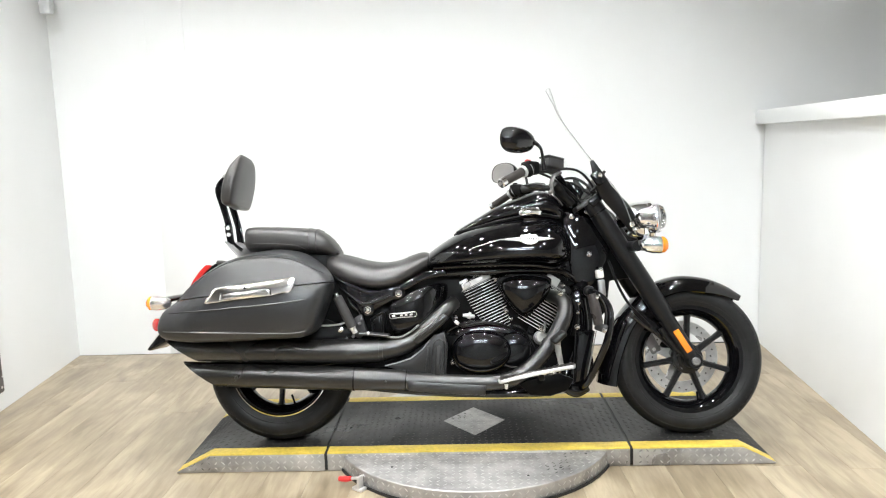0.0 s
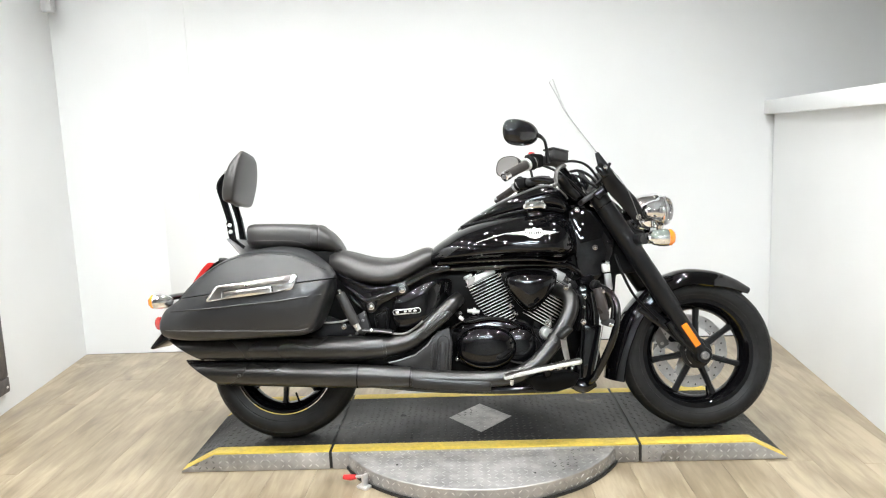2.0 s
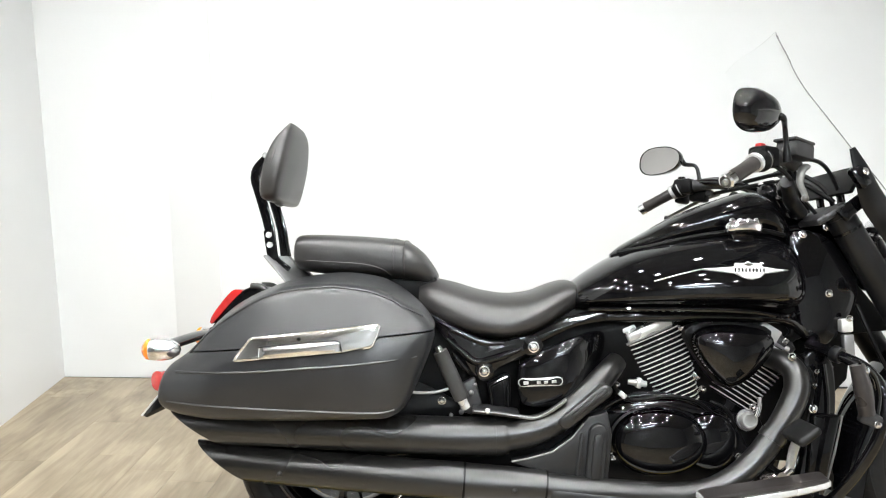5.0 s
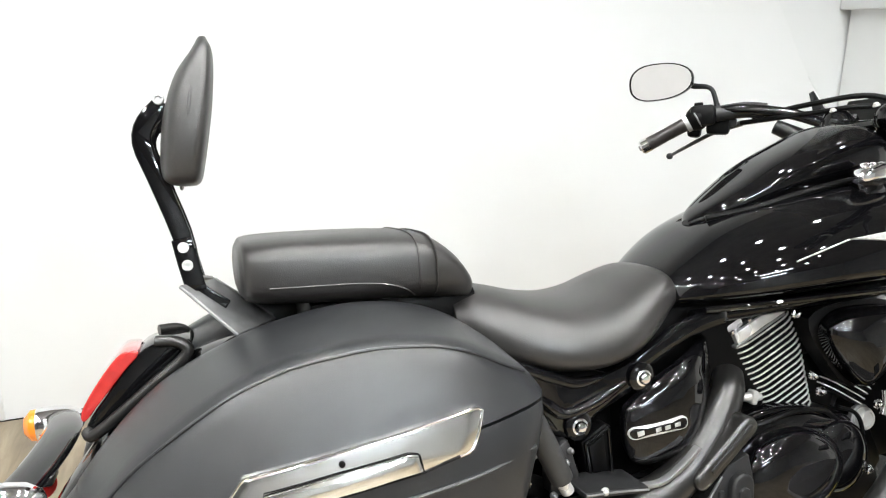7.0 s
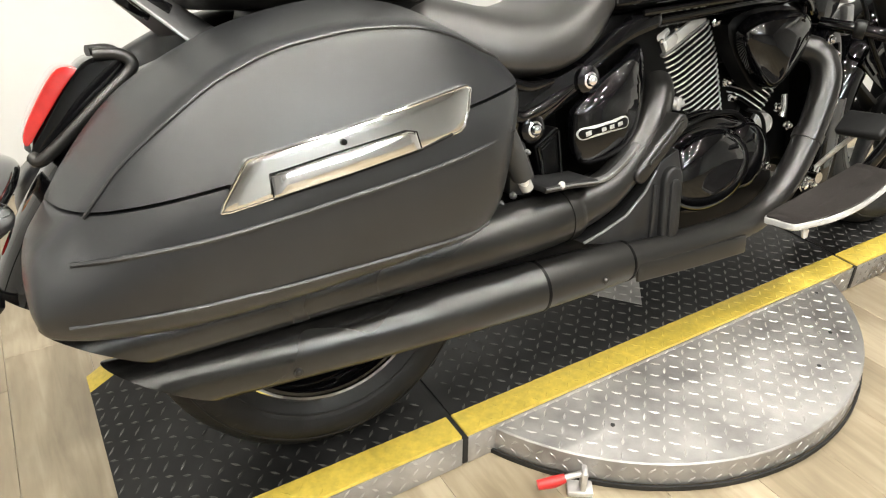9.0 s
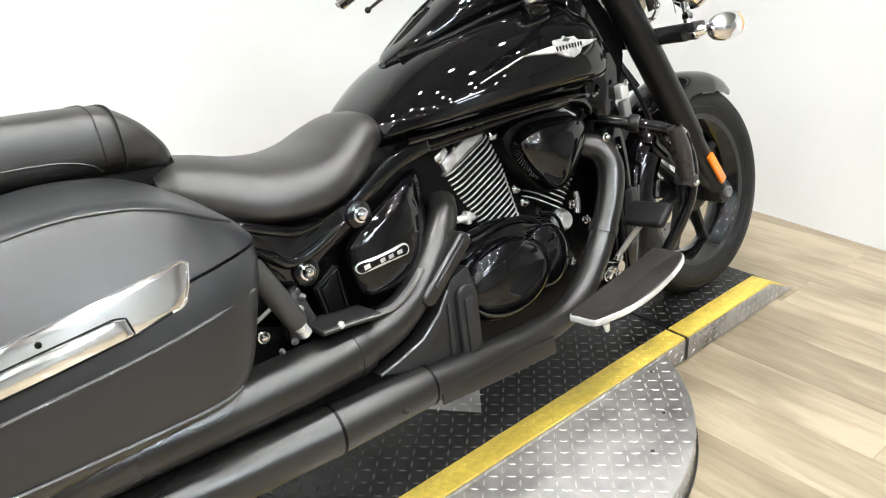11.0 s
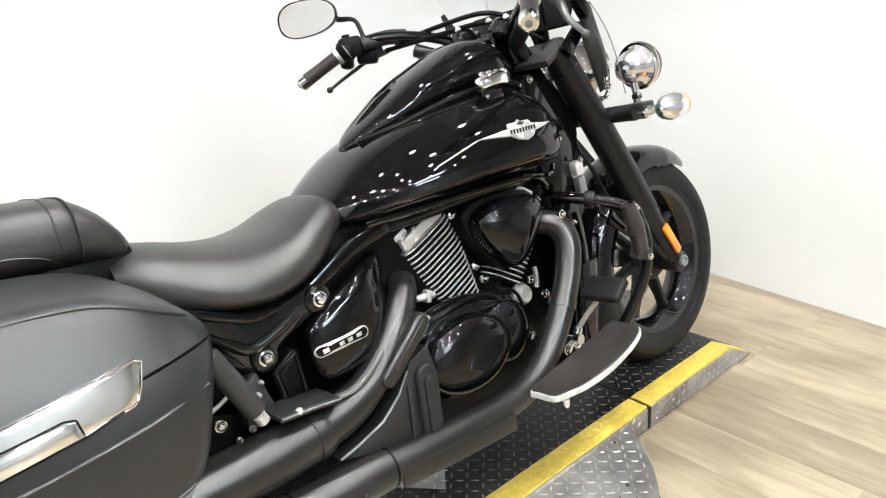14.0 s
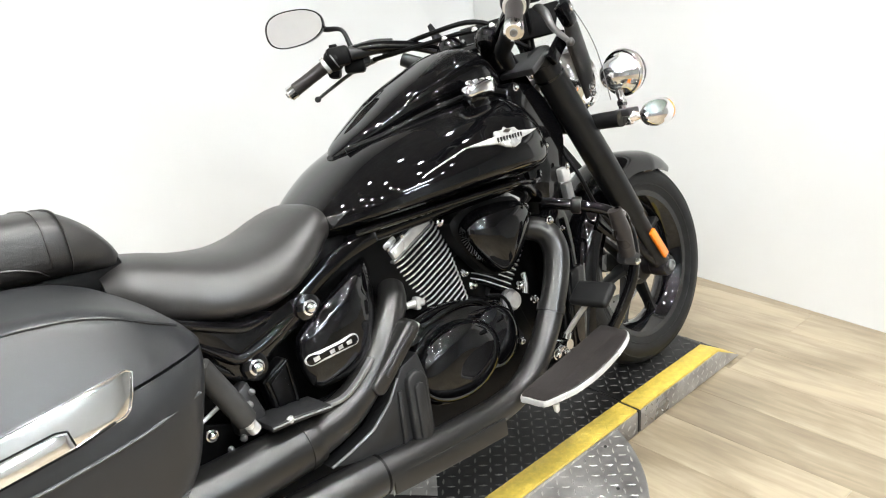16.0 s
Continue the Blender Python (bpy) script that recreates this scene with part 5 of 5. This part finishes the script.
bd = part("badge", flank_plate(ctree, pill_outline(.424, .529, .516, .5355, .0115), 0.0005, 0.003), BADGE, sc, "pill-shaped badge with a thin silver outline")
part("badge_field", flank_plate(ctree, pill_outline(.4245, .5291, .5155, .5354, .0092), 0.0025, 0.0016), GLOSS, bd)
for i, (f, w) in enumerate(((.06, .016), (.40, .011), (.60, .011), (.82, .012))):
    p = on_skin(ctree, .424 + f * .092 + .004, .5292 + f * .0065, 0.0046)
    part("badge_bar", block((w, .0012, .0075 if i else .0090), p, .0005, (0, -7, 0)), BADGE, bd)
bx = part("battery_box", slab([(.330, .520), (.380, .548), (.392, .540), (.394, .452), (.342, .448)], -.168, -.135, .005), PLASTIC, bike, "ribbed black battery box")
part("box_panel", slab([(.343, .512), (.374, .530), (.379, .464), (.350, .460)], -.1715, -.160, .003), CASTBLACK, bx)
for w in ((.337, .518, .346, .452), (.384, .540, .387, .456)):
    part("box_rib", tube([(w[0], -.170, w[1]), (w[2], -.170, w[3])], .0032, 8, 1), GLOSS, bx)
part("box_rib", tube([(.337, -.170, .518), (.384, -.170, .541)], .0032, 8, 1), GLOSS, bx)
st = part("passenger_step", strip([(.292, .462), (.35, .458), (.412, .450)], .012, -.246, -.160, .003), PLATEBLACK, bike, "black metal step bracket")
part("step_edge", tube([(.294, -.2465, .463), (.35, -.2465, .459), (.412, -.2465, .451)], .0020, 8, 3), GREYMETAL, st, "thin grey metal edge")
part("step_arm", strip([(.404, .446), (.456, .443), (.503, .466), (.535, .492)], .008, -.224, -.208, .002), GREYMETAL, st, "polished header strap")
bolt((.330, -.243, .462), .006, .006, STEEL, st)
shock = part("shock_absorber", tube([(.206, -.238, .614), (.235, -.230, .550), (.263, -.220, .490)], [.0185, .0205, .0195], 18, 2), DAMPER, bike, "grey damper with a bright end")
part("shock_end", tube([(.260, -.221, .496), (.268, -.218, .478), (.275, -.216, .464)], [.015, .012, .012], 12, 1), ALU, shock)
part("shock_cap", tube([(.200, -.240, .628), (.207, -.238, .612)], [.008, .012], 12, 1), CHROME, shock)
for x, z, q in ((.210, .478, .010), (.262, .448, .006), (.235, .440, .005), (.288, .500, .006), (.298, .520, .005)):
    bolt((x, -.190, z), q * .85, .008, CHROME if q > .008 else GREYMETAL, shock)
part("link_bracket", slab([(.262, .52), (.296, .54), (.316, .47), (.290, .44), (.258, .45)], -.186, -.150, .004), DARKALU, shock, "dark linkage bracket")
part("brake_line", tube([(.08, -.150, .500), (.14, -.165, .494), (.20, -.168, .498), (.25, -.165, .515)], .004, 8, 5), STEEL, shock)
# added black sheet, stands in for the shade behind the damper
part("damper_backing", slab([(.02, .44), (.10, .74), (.30, .66), (.42, .62), (.42, .43), (.20, .40)], -.118, -.108, .003), PLASTIC, bike, "added black sheet for the deep shade behind the damper")

# -- radiator, its shroud and the down tubes --
rad = part("radiator", block((.035, .24, .34), (1.225, 0, .43), .006, (0, -8, 0)), PLASTIC, bike, "black radiator")
for i in range(16):
    part("radiator_fin", block((.004, .215, .005), (1.247 - .0028 * (i - 8) * -1, 0, .285 + i * .019), 0, (0, -8, 0)), DARKALU, rad)
for s in (-1, 1):
    sh = part("radiator_shroud", slab(smooth_outline([(1.172, .600), (1.215, .618), (1.245, .590), (1.255, .50), (1.248, .40), (1.228, .30), (1.200, .205), (1.160, .190), (1.150, .24), (1.172, .36), (1.176, .48)], 3), s * .115, s * .150, .012), GLOSS, rad, "gloss black radiator shroud")
    part("shroud_ridge", tube([(1.222, s * .152, .585), (1.232, s * .152, .48), (1.222, s * .152, .36), (1.190, s * .152, .23)], .006, 8, 5), GLOSS, sh)
    part("shroud_box", slab([(1.186, .455), (1.262, .452), (1.216, .236), (1.168, .236)], s * .140, s * .166, .010, segments=3), GLOSS, sh)
    # thin grey line paints the white wall's reflection on the rounded gloss edge
    part("shroud_glint", tube([(1.266, s * .160, .450), (1.242, s * .162, .345), (1.217, s * .160, .244)], [.002, .003, .002], 8, 4), GREYMETAL, sh, "pale line painting a wall reflection on the shroud edge")
    part("shroud_foot", tube([(1.13, s * .150, .222), (1.175, s * .156, .205), (1.222, s * .150, .222)], [.022, .028, .022], 14, 4), GLOSS, sh)
    for x, z in ((1.186, .468), (1.113, .226), (1.214, .228), (1.196, .566), (1.190, .528)):
        bolt((x, s * .168, z), .0085 if z < .5 else .005, .010, CHROME, sh, (0, s, 0))
    part("coolant_hose", tube([(1.150, s * .130, .600), (1.185, s * .145, .560), (1.186, s * .148, .500), (1.170, s * .140, .430)], .011, 12, 5), PLASTIC, sh)
part("neck_block", slab(smooth_outline([(1.150, .925), (1.215, .940), (1.275, .905), (1.335, .80), (1.315, .715), (1.255, .63), (1.19, .655), (1.165, .78)], 3), -.112, .112, .014), GLOSS, bike, "black steering head casing")
reg = part("regulator", block((.032, .03, .036), (1.294, -.118, .684), .006, (0, -4, 0)), STEEL, bike, "bare metal bracket behind the fork")
part("bracket_leg", block((.028, .022, .070), (1.302, -.118, .626), .005, (0, -4, 0)), GREYMETAL, reg)
bolt((1.298, -.134, .704), .007, .006, CHROME, reg)
part("front_down_tube", slab([(1.19, .80), (1.36, .80), (1.47, .668), (1.350, .655), (1.335, .53), (1.29, .48), (1.20, .47)], -.05, .05, .008), PLASTIC, bike, "black frame casing under the steering head")
part("inner_cover", slab([(.99, .30), (1.0, .62), (1.20, .64), (1.21, .30)], -.05, .05, .006), PLASTIC, bike, "black casing between engine and radiator")
part("brake_hose", tube([(1.34, -.09, .74), (1.36, -.12, .66), (1.41, -.12, .56), (1.50, -.11, .46)], .006, 8, 6), PLASTIC, bike)

for s in (-1, 1):
    guard = part("engine_guard", tube([(1.195, s * .12, .632), (1.235, s * .195, .614), (1.275, s * .262, .586), (1.298, s * .294, .53), (1.288, s * .298, .44), (1.258, s * .272, .35), (1.215, s * .215, .25), (1.185, s * .14, .205)], .0145, 14, 7), GLOSS, bike, "gloss black engine guard bar")
    pg = part("folded_peg", tube([(1.222, s * .318, .604), (1.236, s * .320, .545), (1.246, s * .318, .484)], [.017, .0215, .019], 16, 3), GRIP, guard, "folded black rubber foot peg")
    part("peg_joint", block((.050, .034, .032), (1.258, s * .308, .472), .008, (0, 20, s * 12)), DARKALU, pg)
    part("peg_strap", tube([(1.226, s * .322, .606), (1.262, s * .318, .580), (1.278, s * .312, .530), (1.272, s * .312, .478)], .006, 8, 5), GLOSS, pg)
    for x, z in ((1.240, .590), (1.268, .462)):
        bolt((x, s * .326, z), .007, .008, CHROME, pg, (0, s, 0))
    part("guard_clamp", lathe([(.020, -.012), (.022, -.008), (.022, .008), (.020, .012)], (1.235, s * .195, .614), (.5, s * .85, -.2), 16), SATIN, guard)

# -- floorboards and pedal --
for s in (-1, 1):
    plan = [(.858, -.262), (.93, -.264), (1.0, -.268), (1.08, -.272), (1.145, -.274), (1.155, -.284), (1.150, -.330), (1.136, -.366), (1.10, -.388), (1.04, -.402), (.966, -.404), (.905, -.388), (.868, -.356), (.852, -.335), (.852, -.290)]

    def rise(x, y):
        return .270 + (x - .856) * .187 + max(0, -y - .335) * .20

    outl = closed_spline([(x, y, 0) for x, y in plan], 4)
    c = sum(outl, V(0, 0, 0)) / len(outl)

    def lift(f, dz):
        ring = []
        for p in outl:
            x, y = c.x + (p.x - c.x) * f, c.y + (p.y - c.y) * f
            ring.append(V(x, y * -s, rise(x, y) + dz))
        return ring

    fb = part("floorboard", skin([lift(.96, -.009), lift(1.0, -.006), lift(1.0, .003), lift(.985, .006), lift(.5, .004), lift(.05, .004)]), ALU, bike, "rider floorboard with a bright rim")
    part("rubber_mat", skin([lift(.972, .002), lift(.968, .0085), lift(.955, .0095), lift(.75, .0095), lift(.5, .0095), lift(.25, .0095), lift(.05, .0095)]), GRIP, fb, "black rubber mat")
    part("board_bracket", tube([(1.02, s * .20, .25), (1.02, s * .30, .278)], .014, 10, 1), GLOSS, fb)
    part("board_mount", slab([(.93, .250), (.98, .200), (1.06, .195), (1.13, .215), (1.16, .262), (1.10, .285), (1.0, .268)], s * .190, s * .235, .010), PLASTIC, fb, "black bracket under the board")
    part("feeler", lathe([(.008, 0), (.006, -.016), (.002, -.020)], (.878, s * .345, .262), (0, 0, 1), 10), ALU, fb)
pd = part("brake_pedal", block((.064, .108, .022), (1.088, -.320, .438), .010, (0, -38, 0), segments=3), RUBBER, bike, "rubber-faced brake pedal")
part("pedal_arm", tube([(1.084, -.312, .424), (1.094, -.262, .378), (1.110, -.205, .322)], [.012, .012, .011], 12, 3, flat=.35), ALU, pd, "bright flat pedal arm")
part("pedal_linkage", tube([(1.112, -.200, .318), (1.085, -.205, .300), (1.040, -.208, .292)], [.012, .014, .016], 12, 3), CHROME, pd)
bolt((1.040, -.222, .294), .011, .010, CHROME, pd)
bolt((1.076, -.222, .286), .008, .008, CHROME, pd)
part("pedal_pivot", tube([(1.080, -.150, .305), (1.080, -.232, .305)], .013, 12, 1), CHROME, pd)

# -- tail --
rf = sweep_fender([(.02, .70), (-.08, .745), (-.20, .758), (-.30, .735), (-.40, .672), (-.48, .585), (-.530, .515), (-.560, .462)], .118, .13, taper=lambda t: 1 - .12 * max(0, t - .6) / .4)
rear_fender = part("rear_mudguard", rf, GLOSS, bike, "deep gloss black rear mudguard")
tl = part("tail_lamp", slab(smooth_outline([(-.295, .766), (-.33, .770), (-.362, .764), (-.392, .736), (-.432, .686), (-.457, .655), (-.446, .640), (-.41, .668), (-.345, .715), (-.302, .748)], 3), -.052, .052, .010, segments=3), GLOSS, bike, "gloss black tail lamp housing")
part("lens", slab(smooth_outline([(-.372, .756), (-.386, .762), (-.405, .755), (-.438, .716), (-.462, .678), (-.459, .662), (-.433, .690), (-.394, .734)], 3), -.055, .055, .014, segments=3), RED, tl, "red tail lamp lens")
for s in (-1, 1):
    part("lamp_rim", tube([(-.345, s * .050, .772), (-.316, s * .060, .770), (-.300, s * .064, .758), (-.308, s * .065, .742), (-.355, s * .066, .708), (-.40, s * .066, .674), (-.447, s * .062, .641), (-.458, s * .050, .646)], .0095, 10, 5), PIPE, tl, "satin grey lamp surround")
    c = V(-.550, s * .188, .603)
    sig = part("rear_indicator", lathe([(.004, -.055), (.015, -.050), (.026, -.032), (.030, -.008), (.030, .018), (.029, .024)], c, (-1, 0, 0), 28), CHROME, bike, "chrome bullet rear indicator")
    part("lens", lathe([(.029, .022), (.028, .034), (.018, .044), (.005, .047)], c, (-1, 0, 0), 28), AMBER, sig, "amber indicator lens")
    part("stem", tube([(-.530, s * .150, .594), (-.548, s * .178, .593)], .012, 12, 1), SATIN, sig)
    part("side_reflector", lathe([(.026, -.012), (.027, 0), (.027, .006), (.022, .009), (.004, .010)], (-.573, s * .137, .511), (-.45, s * .9, 0), 24), RED, rear_fender, "round red reflector")
    part("reflector_arm", block((.030, .060, .012), (-.556, s * .112, .528), .003), SATIN, rear_fender)
part("indicator_bar", tube([(-.532, -.172, .614), (-.515, -.09, .622), (-.508, 0, .626), (-.515, .09, .622), (-.532, .172, .614)], .030, 16, 5, flat=.42), GLOSS, bike, "black bar carrying the rear indicators")
pl = part("plate_holder", slab([(-.545, .452), (-.585, .470), (-.640, .405), (-.628, .398), (-.575, .425)], -.09, .09, .003), GLOSS, bike, "black number plate bracket")
part("plate_edge", slab([(-.585, .472), (-.592, .470), (-.646, .404), (-.640, .402)], -.09, .09, .001), ALU, pl, "bright plate edge")

# ---- the lift platform: three tread-plate decks on a round turntable ----
Y0, Y1, HP = -0.182, 0.482, 0.08
YN, YF = -0.118, 0.418
SEAM_L, SEAM_R = 0.135, 1.396
platform = empty("lift_platform", pose(0, 0, 0), "low black tread-plate motorcycle platform with yellow edges and ramp ends", "platform")
DECKS = [("ramp_deck", [(-.490, .002), (-.490, .008), (-.350, HP), (SEAM_L - .006, HP), (SEAM_L - .006, .002)]),
         ("middle_deck", [(SEAM_L + .006, .002), (SEAM_L + .006, HP), (SEAM_R - .006, HP), (SEAM_R - .006, .002)]),
         ("ramp_deck", [(SEAM_R + .006, .002), (SEAM_R + .006, HP), (1.850, HP), (1.985, .008), (1.985, .002)])]
decks = []
for nm, outl in DECKS:
    dk = part(nm, slab(outl, YN, YF, 0), BLACKTREAD, platform, "black painted tread plate")
    decks.append(dk)
    part("yellow_edge", slab(outl, Y0, YN - .0005, .0015), YELLOW, dk, "worn yellow safety stripe")
    part("yellow_edge", slab(outl, YF + .0005, Y1, .0015), YELLOW, dk, "worn yellow safety stripe")
    low = [(x, min(z, HP - .006) if z > .02 else z) for x, z in outl]
    part("side_skirt", slab(low, Y0 - .004, Y0 - .0005, .001), TREAD, dk, "bare tread-plate skirt")
for x in (SEAM_L, SEAM_R):
    part("gap_strip", block((.011, Y1 - Y0 + .012, HP - .012), (x, (Y0 + Y1) / 2, (HP - .004) / 2 + .004), 0), SEAMBLACK, platform, "dark gap between decks")
mark = [(.617, .143), (.757, -.028), (.897, .143), (.757, .310)]
part("diamond_mark", skin([[(x, y, HP - .001) for x, y in mark], [(x, y, HP + .0015) for x, y in mark]]), TREAD, decks[1], "bare metal diamond patch")

DISC, DISC_R, DISC_Z = (0.752, 0.089), 0.609, 0.066
turn = part("turntable", lathe([(DISC_R - .006, .004), (DISC_R, .010), (DISC_R, DISC_Z - .003), (DISC_R - .003, DISC_Z), (.02, DISC_Z)], (*DISC, 0), (0, 0, 1), 96), TREAD, platform, "round bare tread-plate turntable")
part("rubber_skirt", lathe([(DISC_R + .004, .001), (DISC_R + .009, .001), (DISC_R + .009, .012), (DISC_R + .004, .012)], (*DISC, 0), (0, 0, 1), 96, closed=True), SEAMBLACK, turn)


for x, y in ((.952, -.395), (1.205, -.205), (1.085, -.330), (.42, -.30)):
    part("fixing_bolt", lathe([(.005, -.002), (.005, .0012), (.003, .002)], (x, y, DISC_Z), (0, 0, 1), 10), SEAMBLACK, turn, "small dark fixing bolt")


def lozenge(bm, p, u, v, n, a=.0115, b=.0031, h=.0016):
    """One raised tread bar at p, long along u."""
    t1, t2 = bm.verts.new(p - u * a), bm.verts.new(p + u * a)
    s1, s2 = bm.verts.new(p - v * b), bm.verts.new(p + v * b)
    r1, r2 = bm.verts.new(p - u * a * .6 + n * h), bm.verts.new(p + u * a * .6 + n * h)
    for f in ((t1, s1, r1), (s1, t2, r2), (s1, r2, r1), (t2, s2, r2), (s2, t1, r1), (s2, r1, r2)):
        bm.faces.new(f)


def in_mark(x, y):
    return abs(x - .757) / .140 + abs(y - .141) / .169 < 1


PITCH = 0.0285
treads = {k: bmesh.new() for k in ("black", "yellow", "mark", "disc", "skirt")}
ix = 0
x = -.480
while x < 1.98:
    iy = 0
    y = Y0 + .012
    while y < Y1 - .008:
        q = V(1, 1, 0).normalized() if (ix + iy) % 2 else V(1, -1, 0).normalized()
        r = V(-q.y, q.x, 0)
        if min(abs(x - SEAM_L), abs(x - SEAM_R)) > .018 and min(abs(y - YN), abs(y - YF)) > .004:
            if x < -.350:
                z, sl = .008 + (x + .490) / .140 * (HP - .008), (HP - .008) / .140
            elif x > 1.850:
                z, sl = .008 + (1.985 - x) / .135 * (HP - .008), -(HP - .008) / .135
            else:
                z, sl = HP, 0
            n = V(-sl, 0, 1).normalized()
            key = "yellow" if y < YN or y > YF else "mark" if in_mark(x, y) else "black"
            lozenge(treads[key], V(x, y, z + (.0014 if key == "mark" else 0)), V(q.x, q.y, q.x * sl).normalized(), V(r.x, r.y, r.x * sl).normalized(), n, h=.0006 if key == "yellow" else .0017)
        y += PITCH
        iy += 1
    x += PITCH
    ix += 1
for i in range(46):
    for j in range(30):
        x, y = DISC[0] - .63 + i * PITCH, Y0 - .020 - j * PITCH
        if math.hypot(x - DISC[0], y - DISC[1]) < DISC_R - .014:
            q = V(1, 1, 0).normalized() if (i + j) % 2 else V(1, -1, 0).normalized()
            lozenge(treads["disc"], V(x, y, DISC_Z), q, V(-q.y, q.x, 0), V(0, 0, 1))
for i in range(83):
    for j in range(3):
        x, z = -.44 + i * .0288, .018 + j * .024
        top = HP if -.35 < x < 1.85 else (.008 + (x + .49) / .14 * .072 if x < 0 else .008 + (1.985 - x) / .135 * .072)
        if z < top - .012 and min(abs(x - SEAM_L), abs(x - SEAM_R)) > .018:
            q = V(1, 0, 1).normalized() if (i + j) % 2 else V(1, 0, -1).normalized()
            lozenge(treads["skirt"], V(x, Y0 - .004, z), q, V(-q.z, 0, q.x), V(0, -1, 0), .010, .003)
for i in range(140):
    a = 2 * math.pi * i / 140
    for j in range(2):
        z = .022 + j * .024
        n = V(math.cos(a), math.sin(a), 0)
        t = V(-math.sin(a), math.cos(a), 0)
        q = (t + V(0, 0, 1) * (1 if (i + j) % 2 else -1)).normalized()
        lozenge(treads["disc"], V(*DISC, z) + n * DISC_R, q, q.cross(n), n, .010, .003)
for key, mt, host in (("black", WORNTREAD, decks[1]), ("yellow", YELLOW, decks[1]), ("mark", TREADTOP, decks[1]), ("disc", TREADTOP, turn), ("skirt", TREADTOP, decks[0])):
    tagged(part("tread_pattern", treads[key], mt, host, sharp=15), kind="stuff")

# the red-handled toggle clamp beside the turntable
clamp = empty("toggle_clamp", pose(0.286, -0.350, 0, 0, 0, -34), "small steel toggle clamp with a red rubber handle on the floor", "clamp")
part("base", block((.05, .035, .012), (0.01, 0, .006), .003), STEEL, clamp)
part("bracket", block((.012, .030, .050), (0.015, 0, .034), .004), STEEL, clamp)
part("arm", tube([(0.02, 0, .050), (-.01, -.005, .045), (-.03, -.01, .040)], .006, 10, 2), STEEL, clamp)
part("handle", tube([(-.022, -.008, .042), (-.045, -.014, .036), (-.075, -.020, .032)], [.009, .012, .010], 14, 3), REDPLASTIC, clamp, "red rubber handle")

# ---- the floor: oak-look planks, laid towards the back wall ----
base = block((8.0, 8.3, 0.05), (0.7, -2.4, -0.035), 0)
floor = tagged(part("floor", base, SEAMBLACK), "pale oak-look plank floor", "floor", kind="structure")
PW, PL = 0.182, 1.22
pm = part("plank", block((PW - .0006, PL - .0006, 0.012), (0, 0, 0), .0006, segments=1), PLANK, floor)
pm.location = (-1.9, 1.2, -0.006)
rng = random.Random(4)
for i in range(43):
    x = -3.2 + (i + .5) * PW
    y = 1.62 + rng.random() * PL
    while y > -6.45:
        top, low = min(y, 1.62), max(y - PL, -6.5)
        if top - low > .03:
            o = bpy.data.objects.new("plank", pm.data)
            scene.collection.objects.link(o)
            o.parent = floor
            o.location = (x, (top + low) / 2, -0.006)
            o.scale.y = (top - low) / PL
        y -= PL
bpy.data.objects.remove(pm)
